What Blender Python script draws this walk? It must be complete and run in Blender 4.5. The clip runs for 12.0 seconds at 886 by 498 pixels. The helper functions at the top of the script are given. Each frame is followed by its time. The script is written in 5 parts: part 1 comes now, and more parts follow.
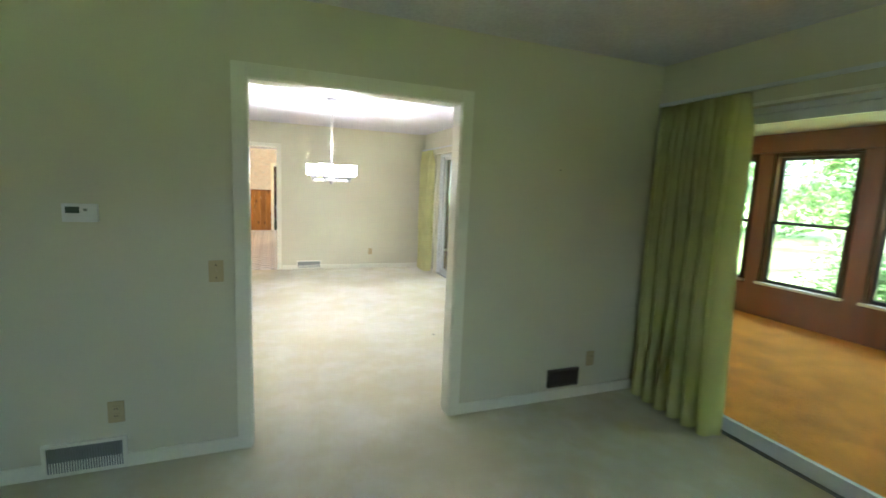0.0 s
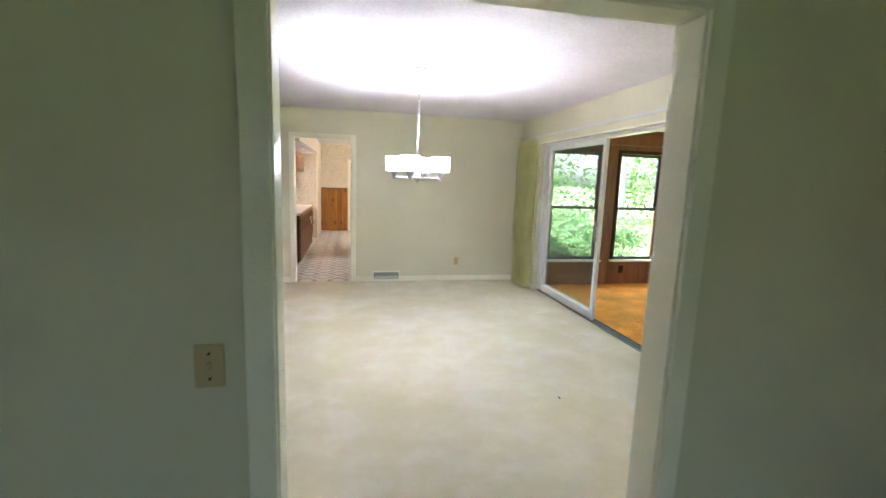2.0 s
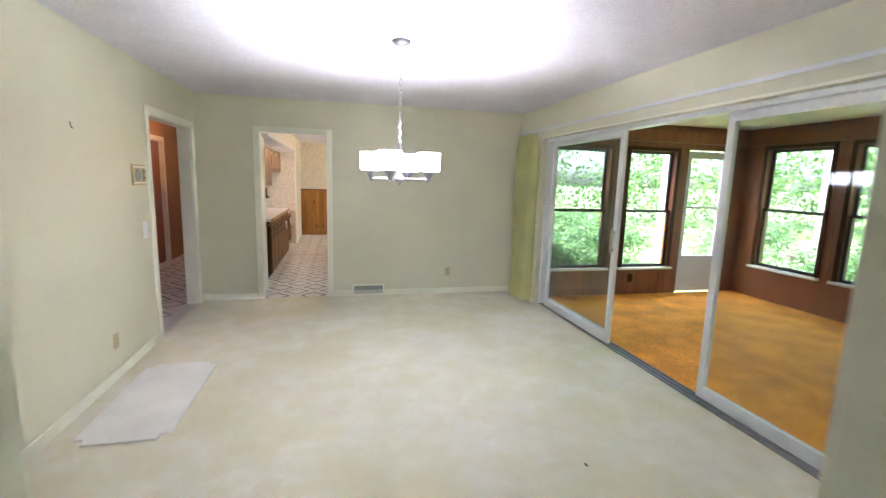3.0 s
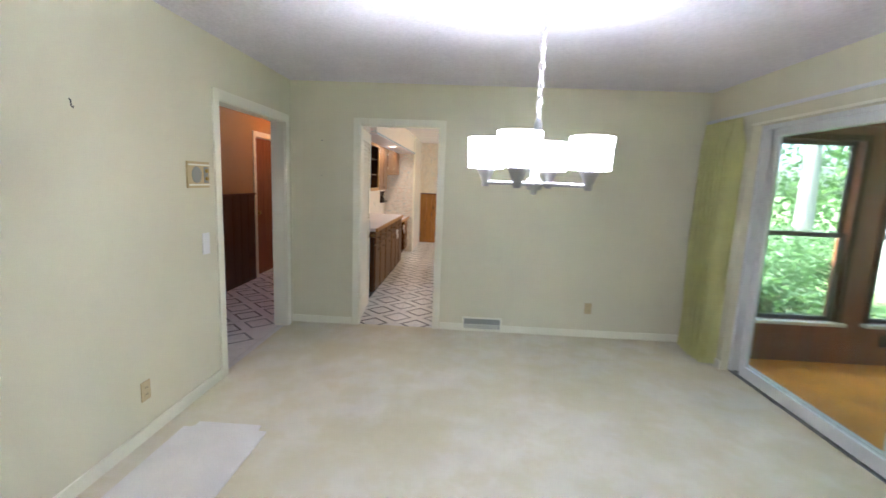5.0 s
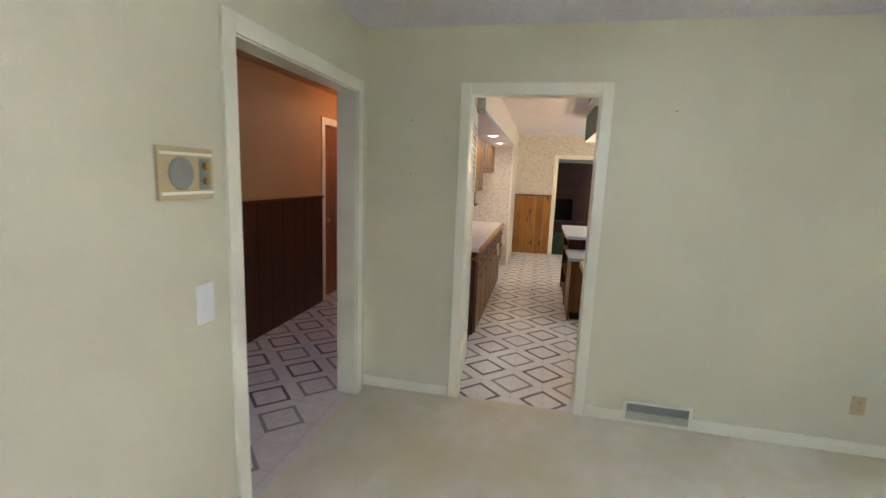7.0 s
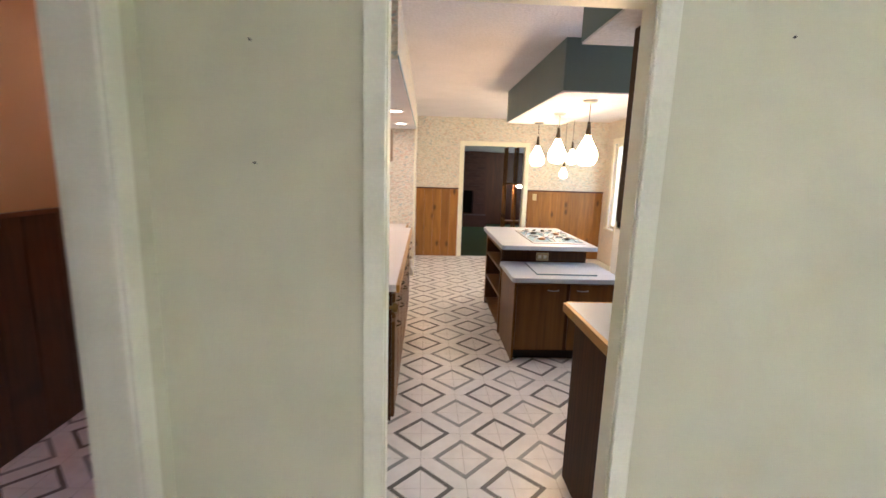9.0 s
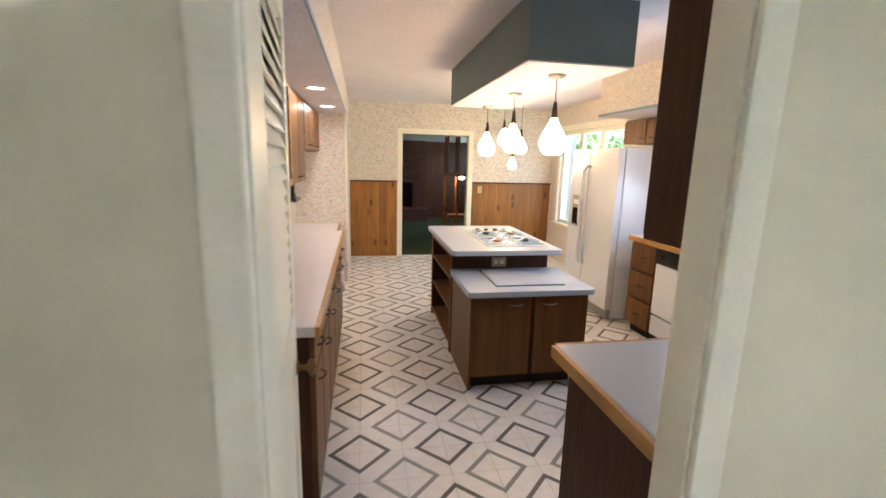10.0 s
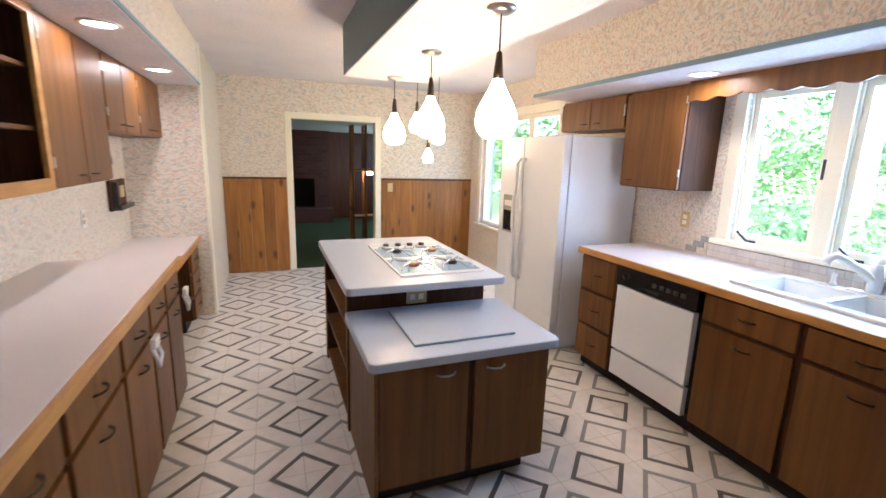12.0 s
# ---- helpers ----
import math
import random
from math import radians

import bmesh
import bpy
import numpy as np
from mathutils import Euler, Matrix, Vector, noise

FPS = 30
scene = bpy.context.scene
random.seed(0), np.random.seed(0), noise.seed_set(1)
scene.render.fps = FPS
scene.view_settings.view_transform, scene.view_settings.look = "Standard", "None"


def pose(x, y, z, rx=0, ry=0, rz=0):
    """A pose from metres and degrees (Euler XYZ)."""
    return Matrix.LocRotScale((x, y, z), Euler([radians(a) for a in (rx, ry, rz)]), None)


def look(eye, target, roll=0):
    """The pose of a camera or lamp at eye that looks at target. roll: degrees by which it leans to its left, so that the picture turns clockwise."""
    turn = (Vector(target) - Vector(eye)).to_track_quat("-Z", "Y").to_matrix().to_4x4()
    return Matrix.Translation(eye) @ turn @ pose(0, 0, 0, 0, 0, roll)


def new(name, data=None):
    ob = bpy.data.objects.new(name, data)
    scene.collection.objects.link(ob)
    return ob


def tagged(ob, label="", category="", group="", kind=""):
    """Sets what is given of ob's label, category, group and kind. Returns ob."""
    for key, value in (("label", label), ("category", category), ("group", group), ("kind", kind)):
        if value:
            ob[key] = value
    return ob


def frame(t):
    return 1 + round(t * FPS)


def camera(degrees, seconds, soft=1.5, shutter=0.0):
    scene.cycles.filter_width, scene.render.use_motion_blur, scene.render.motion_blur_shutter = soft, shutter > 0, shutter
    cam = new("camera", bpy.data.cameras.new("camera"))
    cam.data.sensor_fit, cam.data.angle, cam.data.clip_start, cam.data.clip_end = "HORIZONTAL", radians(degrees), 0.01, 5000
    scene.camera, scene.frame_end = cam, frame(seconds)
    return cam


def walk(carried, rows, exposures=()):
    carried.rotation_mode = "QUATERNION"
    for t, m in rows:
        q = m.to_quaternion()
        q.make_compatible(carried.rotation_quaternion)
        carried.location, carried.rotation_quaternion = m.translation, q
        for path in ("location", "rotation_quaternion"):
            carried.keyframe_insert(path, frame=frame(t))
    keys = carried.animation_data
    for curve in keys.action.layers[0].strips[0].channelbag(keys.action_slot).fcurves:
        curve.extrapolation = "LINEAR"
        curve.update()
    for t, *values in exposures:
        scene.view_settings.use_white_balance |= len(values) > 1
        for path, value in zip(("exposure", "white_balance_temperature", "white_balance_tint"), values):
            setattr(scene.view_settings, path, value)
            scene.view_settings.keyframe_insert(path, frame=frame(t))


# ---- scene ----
cam = camera(89.8, 12.0, shutter=0.5)
PATH = [
    (0, (0.217, 0.531, 1.511), (0.939, 2.376, 1.236), 2.5),
    (0.5, (0.223, 0.876, 1.514), (0.79, 2.774, 1.236), 2.4),
    (1, (0.225, 1.204, 1.526), (0.703, 3.124, 1.233), 2.2),
    (1.5, (0.277, 1.503, 1.516), (0.687, 3.437, 1.215), 1.6),
    (2, (0.3, 1.918, 1.515), (0.71, 3.852, 1.211), 2.0),
    (2.5, (0.333, 2.295, 1.521), (0.784, 4.219, 1.218), 1.6),
    (2.7, (0.38, 2.449, 1.531), (0.844, 4.371, 1.225), 1.6),
    (4.3, (0.664, 3.536, 1.51), (0.894, 5.5, 1.214), 2.2),
    (4.5, (0.611, 3.639, 1.523), (0.773, 5.609, 1.224), 2.3),
    (5, (0.605, 4.012, 1.529), (0.514, 5.987, 1.225), 2.3),
    (5.5, (0.434, 4.371, 1.522), (0.193, 6.334, 1.224), 2.1),
    (6, (0.361, 4.761, 1.533), (-0.04, 6.698, 1.234), 1.7),
    (6.5, (0.179, 5.205, 1.516), (-0.269, 7.13, 1.216), 2.0),
    (6.7, (0.102, 5.362, 1.527), (-0.336, 7.288, 1.214), 2.1),
    (8.3, (-0.257, 6.605, 1.538), (-0.405, 8.569, 1.191), 1.7),
    (8.5, (-0.287, 6.757, 1.537), (-0.371, 8.725, 1.188), 1.5),
    (9, (-0.339, 7.106, 1.533), (-0.254, 9.072, 1.177), 1.8),
    (9.5, (-0.36, 7.453, 1.536), (-0.115, 9.402, 1.165), 1.6),
    (10, (-0.302, 7.796, 1.534), (0.051, 9.726, 1.145), 1.5),
    (10.5, (-0.25, 8.052, 1.517), (0.203, 9.961, 1.128), 1.6),
    (11, (-0.186, 8.312, 1.507), (0.368, 10.195, 1.118), 1.8),
    (11.5, (-0.058, 8.591, 1.511), (0.564, 10.451, 1.116), 1.8),
    (12, (0.031, 8.873, 1.509), (0.745, 10.698, 1.107), 1.7),
]
walk(cam, [(t, look(eye, target, roll)) for t, eye, target, roll in PATH], [(0.0, 4.72, 5600, 9), (1.0, 4.6, 5650, 12), (2.5, 4.2, 5550, 14), (4.5, 4.1, 5300, 14), (6.5, 3.85, 5400, 12), (8.5, 4.4, 5450, 15), (9.5, 4.3, 5450, 16), (10.5, 4.2, 5050, 14), (11.0, 4.25, 4850, 13), (12.0, 4.15, 4950, 17)])

# ---- world and light ----
world = bpy.data.worlds.new("sky")
scene.world = world
world.use_nodes = True
wn = world.node_tree
sky = wn.nodes.new("ShaderNodeTexSky")
sky.sky_type, sky.sun_disc = "NISHITA", False
sky.dust_density, sky.ozone_density = 5.0, 0.4
sky.sun_elevation, sky.sun_rotation = radians(56), radians(274)
wn.links.new(sky.outputs[0], wn.nodes["Background"].inputs[0])
wn.nodes["Background"].inputs[1].default_value = 0.15


def lamp(name, kind, m, power, color=(1, 1, 1), size=0.1):
    data = bpy.data.lights.new(name, kind)
    data.energy, data.color = power, color
    if kind == "SUN":
        data.angle = radians(size)
    elif kind == "AREA":
        data.shape = "RECTANGLE" if isinstance(size, tuple) else "DISK"
        data.size = size[0] if isinstance(size, tuple) else size
        if isinstance(size, tuple):
            data.size_y = size[1]
    else:
        data.shadow_soft_size = size
    ob = new(name, data)
    ob.matrix_world = m
    return ob


lamp("sun", "SUN", look((-10, 0.75, 15), (0, 0, 0)), 4.0, (1, 0.95, 0.86), 1.0)
HUB = (0.872, 5.806, 1.525)
SHADE_R, SHADE_D, ARM0 = 0.208, 0.158, 245
WARM = (1.0, 0.76, 0.52)
for k in range(4):
    a = radians(ARM0 + 90 * k)
    lamp("chandelier_bulb", "POINT", pose(HUB[0] + SHADE_R * math.cos(a), HUB[1] + SHADE_R * math.sin(a), HUB[2] + 0.12), 1.75, (1, 0.95, 0.92), 0.05)
for x, y, z in ((-0.64, 11.41, 2.055), (-0.65, 12.61, 2.055), (2.325, 10.815, 2.005)):
    lamp("recessed_lamp", "AREA", pose(x, y, z - 0.012), 0.30, WARM, 0.11)
lamp("hall_lamp", "POINT", pose(-1.95, 10.6, 2.2), 0.55, (1.0, 0.45, 0.14), 0.06)

# fill for an added, unseen front window of the living room, behind the start of the walk
lamp("daylight_fill", "AREA", pose(-0.8, -2.66, 1.75, 90, 0, 0), 0.02, (0.92, 1.0, 0.88), (1.1, 0.65))
# area lamps in both kitchen window openings stand in for the sky's light
lamp("daylight_fill", "AREA", pose(2.93, 13.675, 1.32, 90, 0, 90), 0.8, (0.95, 0.98, 1.0), (1.7, 1.36))
lamp("daylight_fill", "AREA", pose(2.95, 10.30, 1.5, 90, 0, 90), 2.1, (0.66, 0.84, 1.0), (0.9, 0.86))
# fill for an unseen side window assumed in the family room
lamp("daylight_fill", "AREA", pose(2.92, 18.25, 1.4, 90, 0, 90), 0.8, (1.0, 0.98, 0.94), (1.4, 1.0))

# ---- materials ----


def material(name, color, rough=0.6, grain=40.0, amount=0.06, bump=0.0, metal=0.0, stretch=(1, 1, 1), second=None, big=1.2, big_amount=0.06, coat=0.0, per_piece=0.0, sheen=0.0, knots=False):
    """A surface with variation at two scales: fine grain and broad unevenness."""
    m = bpy.data.materials.new(name)
    m.use_nodes = True
    t = m.node_tree
    n, l = t.nodes, t.links
    b = n["Principled BSDF"]
    b.inputs["Roughness"].default_value, b.inputs["Metallic"].default_value = rough, metal
    if coat:
        b.inputs["Coat Weight"].default_value = coat
        b.inputs["Coat Roughness"].default_value = 0.25
    if sheen:
        b.inputs["Sheen Weight"].default_value = sheen
    co = n.new("ShaderNodeTexCoord")
    mp = n.new("ShaderNodeMapping")
    mp.inputs["Scale"].default_value = stretch
    l.new(co.outputs["Object"], mp.inputs["Vector"])
    vec = mp.outputs[0]
    info = n.new("ShaderNodeObjectInfo")
    if per_piece:
        add = n.new("ShaderNodeVectorMath")
        add.operation = "MULTIPLY_ADD"
        comb = n.new("ShaderNodeCombineXYZ")
        for i in range(3):
            l.new(info.outputs["Random"], comb.inputs[i])
        l.new(comb.outputs[0], add.inputs[0])
        add.inputs[1].default_value = (37, 53, 71)
        l.new(vec, add.inputs[2])
        vec = add.outputs[0]
    fine, broad = n.new("ShaderNodeTexNoise"), n.new("ShaderNodeTexNoise")
    for tex, s, d in ((fine, grain, 5), (broad, big, 3)):
        tex.inputs["Scale"].default_value, tex.inputs["Detail"].default_value = s, d
        l.new(vec, tex.inputs["Vector"])
    mix = n.new("ShaderNodeMix")
    mix.data_type = "RGBA"
    c2 = second or tuple(c * 0.7 for c in color)
    mix.inputs[6].default_value, mix.inputs[7].default_value = (*color, 1), (*c2, 1)
    ramp = n.new("ShaderNodeMapRange")
    ramp.inputs[1].default_value, ramp.inputs[2].default_value = 0.35, 0.7
    ramp.inputs[3].default_value, ramp.inputs[4].default_value = 0.0, min(1.0, amount * 5 if not second else 1.0)
    l.new(fine.outputs[0], ramp.inputs[0])
    l.new(ramp.outputs[0], mix.inputs[0])
    hsv = n.new("ShaderNodeHueSaturation")
    mr = n.new("ShaderNodeMapRange")
    mr.inputs[1].default_value, mr.inputs[2].default_value = 0.3, 0.7
    mr.inputs[3].default_value, mr.inputs[4].default_value = 1 - big_amount, 1 + big_amount
    l.new(broad.outputs[0], mr.inputs[0])
    val = mr.outputs[0]
    if per_piece:
        pm = n.new("ShaderNodeMapRange")
        pm.inputs[3].default_value, pm.inputs[4].default_value = 1 - per_piece, 1 + per_piece
        l.new(info.outputs["Random"], pm.inputs[0])
        mu = n.new("ShaderNodeMath")
        mu.operation = "MULTIPLY"
        l.new(val, mu.inputs[0])
        l.new(pm.outputs[0], mu.inputs[1])
        val = mu.outputs[0]
    l.new(val, hsv.inputs["Value"])
    l.new(mix.outputs[2], hsv.inputs["Color"])
    col = hsv.outputs[0]
    if knots:
        vo, mk, mm = n.new("ShaderNodeTexVoronoi"), n.new("ShaderNodeMapRange"), n.new("ShaderNodeMix")
        km = n.new("ShaderNodeMapping")
        km.inputs["Scale"].default_value = (2.0, 2.0, 9.0)
        km.inputs["Rotation"].default_value = (radians(90), 0, 0)
        vo.voronoi_dimensions = "2D"
        l.new(vec, km.inputs["Vector"])
        vo.inputs["Scale"].default_value = 1.0
        l.new(km.outputs[0], vo.inputs["Vector"])
        mk.inputs[1].default_value, mk.inputs[2].default_value, mk.inputs[3].default_value, mk.inputs[4].default_value = 0.05, 0.13, 0.85, 0.0
        l.new(vo.outputs["Distance"], mk.inputs[0])
        mm.data_type = "RGBA"
        mm.inputs[7].default_value = (*[c * 0.22 for c in color], 1)
        l.new(mk.outputs[0], mm.inputs[0])
        l.new(col, mm.inputs[6])
        col = mm.outputs[2]
    l.new(col, b.inputs["Base Color"])
    if bump:
        bp = n.new("ShaderNodeBump")
        bp.inputs["Strength"].default_value, bp.inputs["Distance"].default_value = 1.0, bump
        l.new(fine.outputs[0], bp.inputs["Height"])
        l.new(bp.outputs[0], b.inputs["Normal"])
    return m


def glow(name, color, strength):
    m = bpy.data.materials.new(name)
    m.use_nodes = True
    b = m.node_tree.nodes["Principled BSDF"]
    b.inputs["Base Color"].default_value = (0.8, 0.8, 0.78, 1)
    b.inputs["Emission Color"].default_value, b.inputs["Emission Strength"].default_value = (*color, 1), strength
    return m


def glass(name):
    m = bpy.data.materials.new(name)
    m.use_nodes = True
    t = m.node_tree
    t.nodes.clear()
    out, clear, gloss, mix, lw, pw, ma = (t.nodes.new(k) for k in ("ShaderNodeOutputMaterial", "ShaderNodeBsdfTransparent", "ShaderNodeBsdfGlossy", "ShaderNodeMixShader", "ShaderNodeLayerWeight", "ShaderNodeMath", "ShaderNodeMath"))
    clear.inputs[0].default_value = (0.93, 0.95, 0.94, 1)
    gloss.inputs["Roughness"].default_value = 0.02
    lw.inputs[0].default_value = 0.5
    pw.operation, ma.operation = "POWER", "MULTIPLY_ADD"
    pw.inputs[1].default_value = 4.0
    ma.inputs[1].default_value, ma.inputs[2].default_value = 0.5, 0.03
    t.links.new(lw.outputs["Facing"], pw.inputs[0])
    t.links.new(pw.outputs[0], ma.inputs[0])
    t.links.new(ma.outputs[0], mix.inputs[0])
    t.links.new(clear.outputs[0], mix.inputs[1])
    t.links.new(gloss.outputs[0], mix.inputs[2])
    t.links.new(mix.outputs[0], out.inputs[0])
    return m


def wallpaper(name):
    """Cream paper with short brushed strokes of pink, blue and green."""
    m = bpy.data.materials.new(name)
    m.use_nodes = True
    t = m.node_tree
    n, l = t.nodes, t.links
    b = n["Principled BSDF"]
    b.inputs["Roughness"].default_value = 0.55
    co = n.new("ShaderNodeTexCoord")
    warp = n.new("ShaderNodeTexNoise")
    warp.inputs["Scale"].default_value = 5
    l.new(co.outputs["Object"], warp.inputs["Vector"])
    base = (0.75, 0.70, 0.61, 1)
    last = None
    for k, (rgb, turn, s, edge) in enumerate((((0.5, 0.49, 0.4), 35, 48, 0.56), ((0.63, 0.35, 0.27), -40, 42, 0.60), ((0.28, 0.42, 0.48), 50, 45, 0.60), ((0.58, 0.48, 0.34), -25, 54, 0.565))):
        mp = n.new("ShaderNodeMapping")
        mp.inputs["Rotation"].default_value = (radians(turn), radians(turn * 0.8), radians(turn))
        mp.inputs["Location"].default_value = (k * 3.1, k * 1.7, k * 2.3)
        mp.inputs["Scale"].default_value = (0.45, 1.3, 1.3)
        add = n.new("ShaderNodeVectorMath")
        add.operation = "MULTIPLY_ADD"
        add.inputs[1].default_value = (0.16, 0.16, 0.16)
        l.new(warp.outputs[1], add.inputs[0])
        l.new(co.outputs["Object"], add.inputs[2])
        l.new(add.outputs[0], mp.inputs["Vector"])
        no = n.new("ShaderNodeTexNoise")
        no.inputs["Scale"].default_value, no.inputs["Detail"].default_value = s, 3
        l.new(mp.outputs[0], no.inputs["Vector"])
        mr = n.new("ShaderNodeMapRange")
        mr.inputs[1].default_value, mr.inputs[2].default_value, mr.inputs[4].default_value = edge - 0.02, edge + 0.05, 0.66
        l.new(no.outputs[0], mr.inputs[0])
        mix = n.new("ShaderNodeMix")
        mix.data_type = "RGBA"
        l.new(mr.outputs[0], mix.inputs[0])
        if last:
            l.new(last, mix.inputs[6])
        else:
            mix.inputs[6].default_value = base
        mix.inputs[7].default_value = (*rgb, 1)
        last = mix.outputs[2]
    l.new(last, b.inputs["Base Color"])
    return m


def vinyl(name):
    """White sheet vinyl with faint joints on a square grid."""
    m = material(name, (0.78, 0.765, 0.73), 0.3, 14, 0.05, 0.0, second=(0.70, 0.685, 0.65), big=2.0)
    t = m.node_tree
    n, l = t.nodes, t.links
    b = n["Principled BSDF"]
    src = b.inputs["Base Color"].links[0].from_socket
    co = n.new("ShaderNodeTexCoord")
    br = n.new("ShaderNodeTexBrick")
    br.offset, br.squash = 0.0, 1.0
    br.inputs["Scale"].default_value, br.inputs["Mortar Size"].default_value = 1.0, 0.0022
    br.inputs["Brick Width"].default_value = br.inputs["Row Height"].default_value = 0.2285
    mp = n.new("ShaderNodeMapping")
    mp.inputs["Location"].default_value = (0.33, -9.03, 0)
    l.new(co.outputs["Object"], mp.inputs["Vector"])
    l.new(mp.outputs[0], br.inputs["Vector"])
    mix = n.new("ShaderNodeMix")
    mix.data_type = "RGBA"
    l.new(br.outputs["Fac"], mix.inputs[0])
    l.new(src, mix.inputs[6])
    mix.inputs[7].default_value = (0.54, 0.52, 0.48, 1)
    l.new(mix.outputs[2], b.inputs["Base Color"])
    return m


def stained(m, color, scale):
    """Adds faint blotchy stains of another colour to a surface."""
    t = m.node_tree
    n, l = t.nodes, t.links
    b = n["Principled BSDF"]
    src = b.inputs["Base Color"].links[0].from_socket
    co, no, mr, mix = (n.new(k) for k in ("ShaderNodeTexCoord", "ShaderNodeTexNoise", "ShaderNodeMapRange", "ShaderNodeMix"))
    no.inputs["Scale"].default_value, no.inputs["Detail"].default_value, no.inputs["Roughness"].default_value = scale, 6, 0.62
    mr.inputs[1].default_value, mr.inputs[2].default_value, mr.inputs[4].default_value = 0.46, 0.62, 0.75
    mix.data_type = "RGBA"
    mix.inputs[7].default_value = (*color, 1)
    l.new(co.outputs["Object"], no.inputs["Vector"])
    l.new(no.outputs[0], mr.inputs[0])
    l.new(mr.outputs[0], mix.inputs[0])
    l.new(src, mix.inputs[6])
    l.new(mix.outputs[2], b.inputs["Base Color"])
    return m


M_WALL = material("cream_paint", (0.705, 0.67, 0.49), 0.5, 220, 0.03, 0.0006, big=1.1, big_amount=0.035)
M_CEIL = material("ceiling_plaster", (0.77, 0.74, 0.77), 0.85, 60, 0.1, 0.004, big=3.0, big_amount=0.04)
M_TRIM = material("cream_gloss_paint", (0.87, 0.845, 0.69), 0.3, 90, 0.03, 0.0003)
M_CARPET = stained(stained(material("cream_carpet", (0.83, 0.79, 0.65), 0.95, 260, 0.12, 0.006, second=(0.71, 0.66, 0.53), big=3.2, big_amount=0.05), (0.67, 0.61, 0.38), 1.2), (0.72, 0.66, 0.46), 4.5)
M_RUG = material("pale_carpet_remnant", (0.88, 0.85, 0.80), 0.95, 300, 0.1, 0.004, big=3)
M_ORANGE = material("orange_shag", (0.92, 0.38, 0.03), 0.95, 42, 0.2, 0.02, second=(0.66, 0.24, 0.014), big=3.2, big_amount=0.2)
M_PORCH = material("red_brown_porch_boards", (0.27, 0.095, 0.035), 0.45, 14, 0.1, 0.0006, stretch=(3.0, 3.0, 0.2), second=(0.17, 0.055, 0.02), big=5, big_amount=0.15, coat=0.15, per_piece=0.14)
M_GREENCARPET = material("green_carpet", (0.045, 0.075, 0.02), 0.95, 120, 0.2, 0.01, second=(0.02, 0.035, 0.01))
M_CURTAIN = material("yellow_green_fabric", (0.86, 0.83, 0.39), 0.8, 300, 0.08, 0.0008, big=4)
_t = M_CURTAIN.node_tree
_b, _o = _t.nodes["Principled BSDF"], _t.nodes["Material Output"]
_tr, _mx = _t.nodes.new("ShaderNodeBsdfTranslucent"), _t.nodes.new("ShaderNodeMixShader")
_tr.inputs[0].default_value, _mx.inputs[0].default_value = (0.82, 0.78, 0.33, 1), 0.06
_t.links.new(_b.outputs[0], _mx.inputs[1])
_t.links.new(_tr.outputs[0], _mx.inputs[2])
_t.links.new(_mx.outputs[0], _o.inputs[0])
M_WHITE = material("white_aluminium", (0.72, 0.73, 0.72), 0.35, 60, 0.04, 0)
M_PLASTIC = material("white_plastic", (0.78, 0.77, 0.74), 0.35, 80, 0.02)
M_IVORY = material("ivory_plastic", (0.54, 0.43, 0.22), 0.4, 80, 0.03)
M_DARK = material("dark_metal", (0.02, 0.02, 0.018), 0.45, 80, 0.1)
# near-black puts recess shade into the colour: toe kicks, register backing, firebox
M_SHADOWBOX = material("recess_shade_black", (0.012, 0.011, 0.01), 0.8, 50, 0.1)
M_VENTDARK = material("brown_vent_paint", (0.06, 0.05, 0.04), 0.45, 80, 0.1)
M_VENT = material("grey_beige_vent_paint", (0.27, 0.28, 0.24), 0.4, 80, 0.05)
M_NICKEL = material("brushed_nickel", (0.42, 0.41, 0.40), 0.28, 150, 0.05, metal=1.0)
M_BRASS = material("aged_brass", (0.45, 0.31, 0.10), 0.3, 100, 0.08, metal=1.0)
M_OLDBRASS = material("aged_brass", (0.20, 0.13, 0.045), 0.35, 80, 0.2, metal=0.9)
M_BRONZE = material("antique_bronze", (0.06, 0.045, 0.03), 0.4, 100, 0.1, metal=0.8)
# nickel darkened for the canopy, which stands dark against the lit ceiling
M_SHADEDNICKEL = material("shaded_nickel", (0.13, 0.12, 0.115), 0.5, 150, 0.05, metal=0.8)
M_SHADE = glow("lit_white_shade", (1.0, 0.94, 0.95), 1.6)
M_PENDANT = glow("lit_opal_glass", (1.0, 0.62, 0.27), 3.2)
M_LENS = glow("lit_can_lens", (1.0, 0.82, 0.62), 2.5)
M_GLASS = glass("window_glass")
M_PAPER = wallpaper("floral_wallpaper")
M_VINYL = vinyl("white_vinyl")
M_RINGDARK = material("dark_grey_inlay", (0.115, 0.11, 0.105), 0.4, 60, 0.1, big=4, per_piece=0.12)
M_RINGLIGHT = material("pale_grey_inlay", (0.28, 0.29, 0.28), 0.4, 60, 0.1, big=4, per_piece=0.12)
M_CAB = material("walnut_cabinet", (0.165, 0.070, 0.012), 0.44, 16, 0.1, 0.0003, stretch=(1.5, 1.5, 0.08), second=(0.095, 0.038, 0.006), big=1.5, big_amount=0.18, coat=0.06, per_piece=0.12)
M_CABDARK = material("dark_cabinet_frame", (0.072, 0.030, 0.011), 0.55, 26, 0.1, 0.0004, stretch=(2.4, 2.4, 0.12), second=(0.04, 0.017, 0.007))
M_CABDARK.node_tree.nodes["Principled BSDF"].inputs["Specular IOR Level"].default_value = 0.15
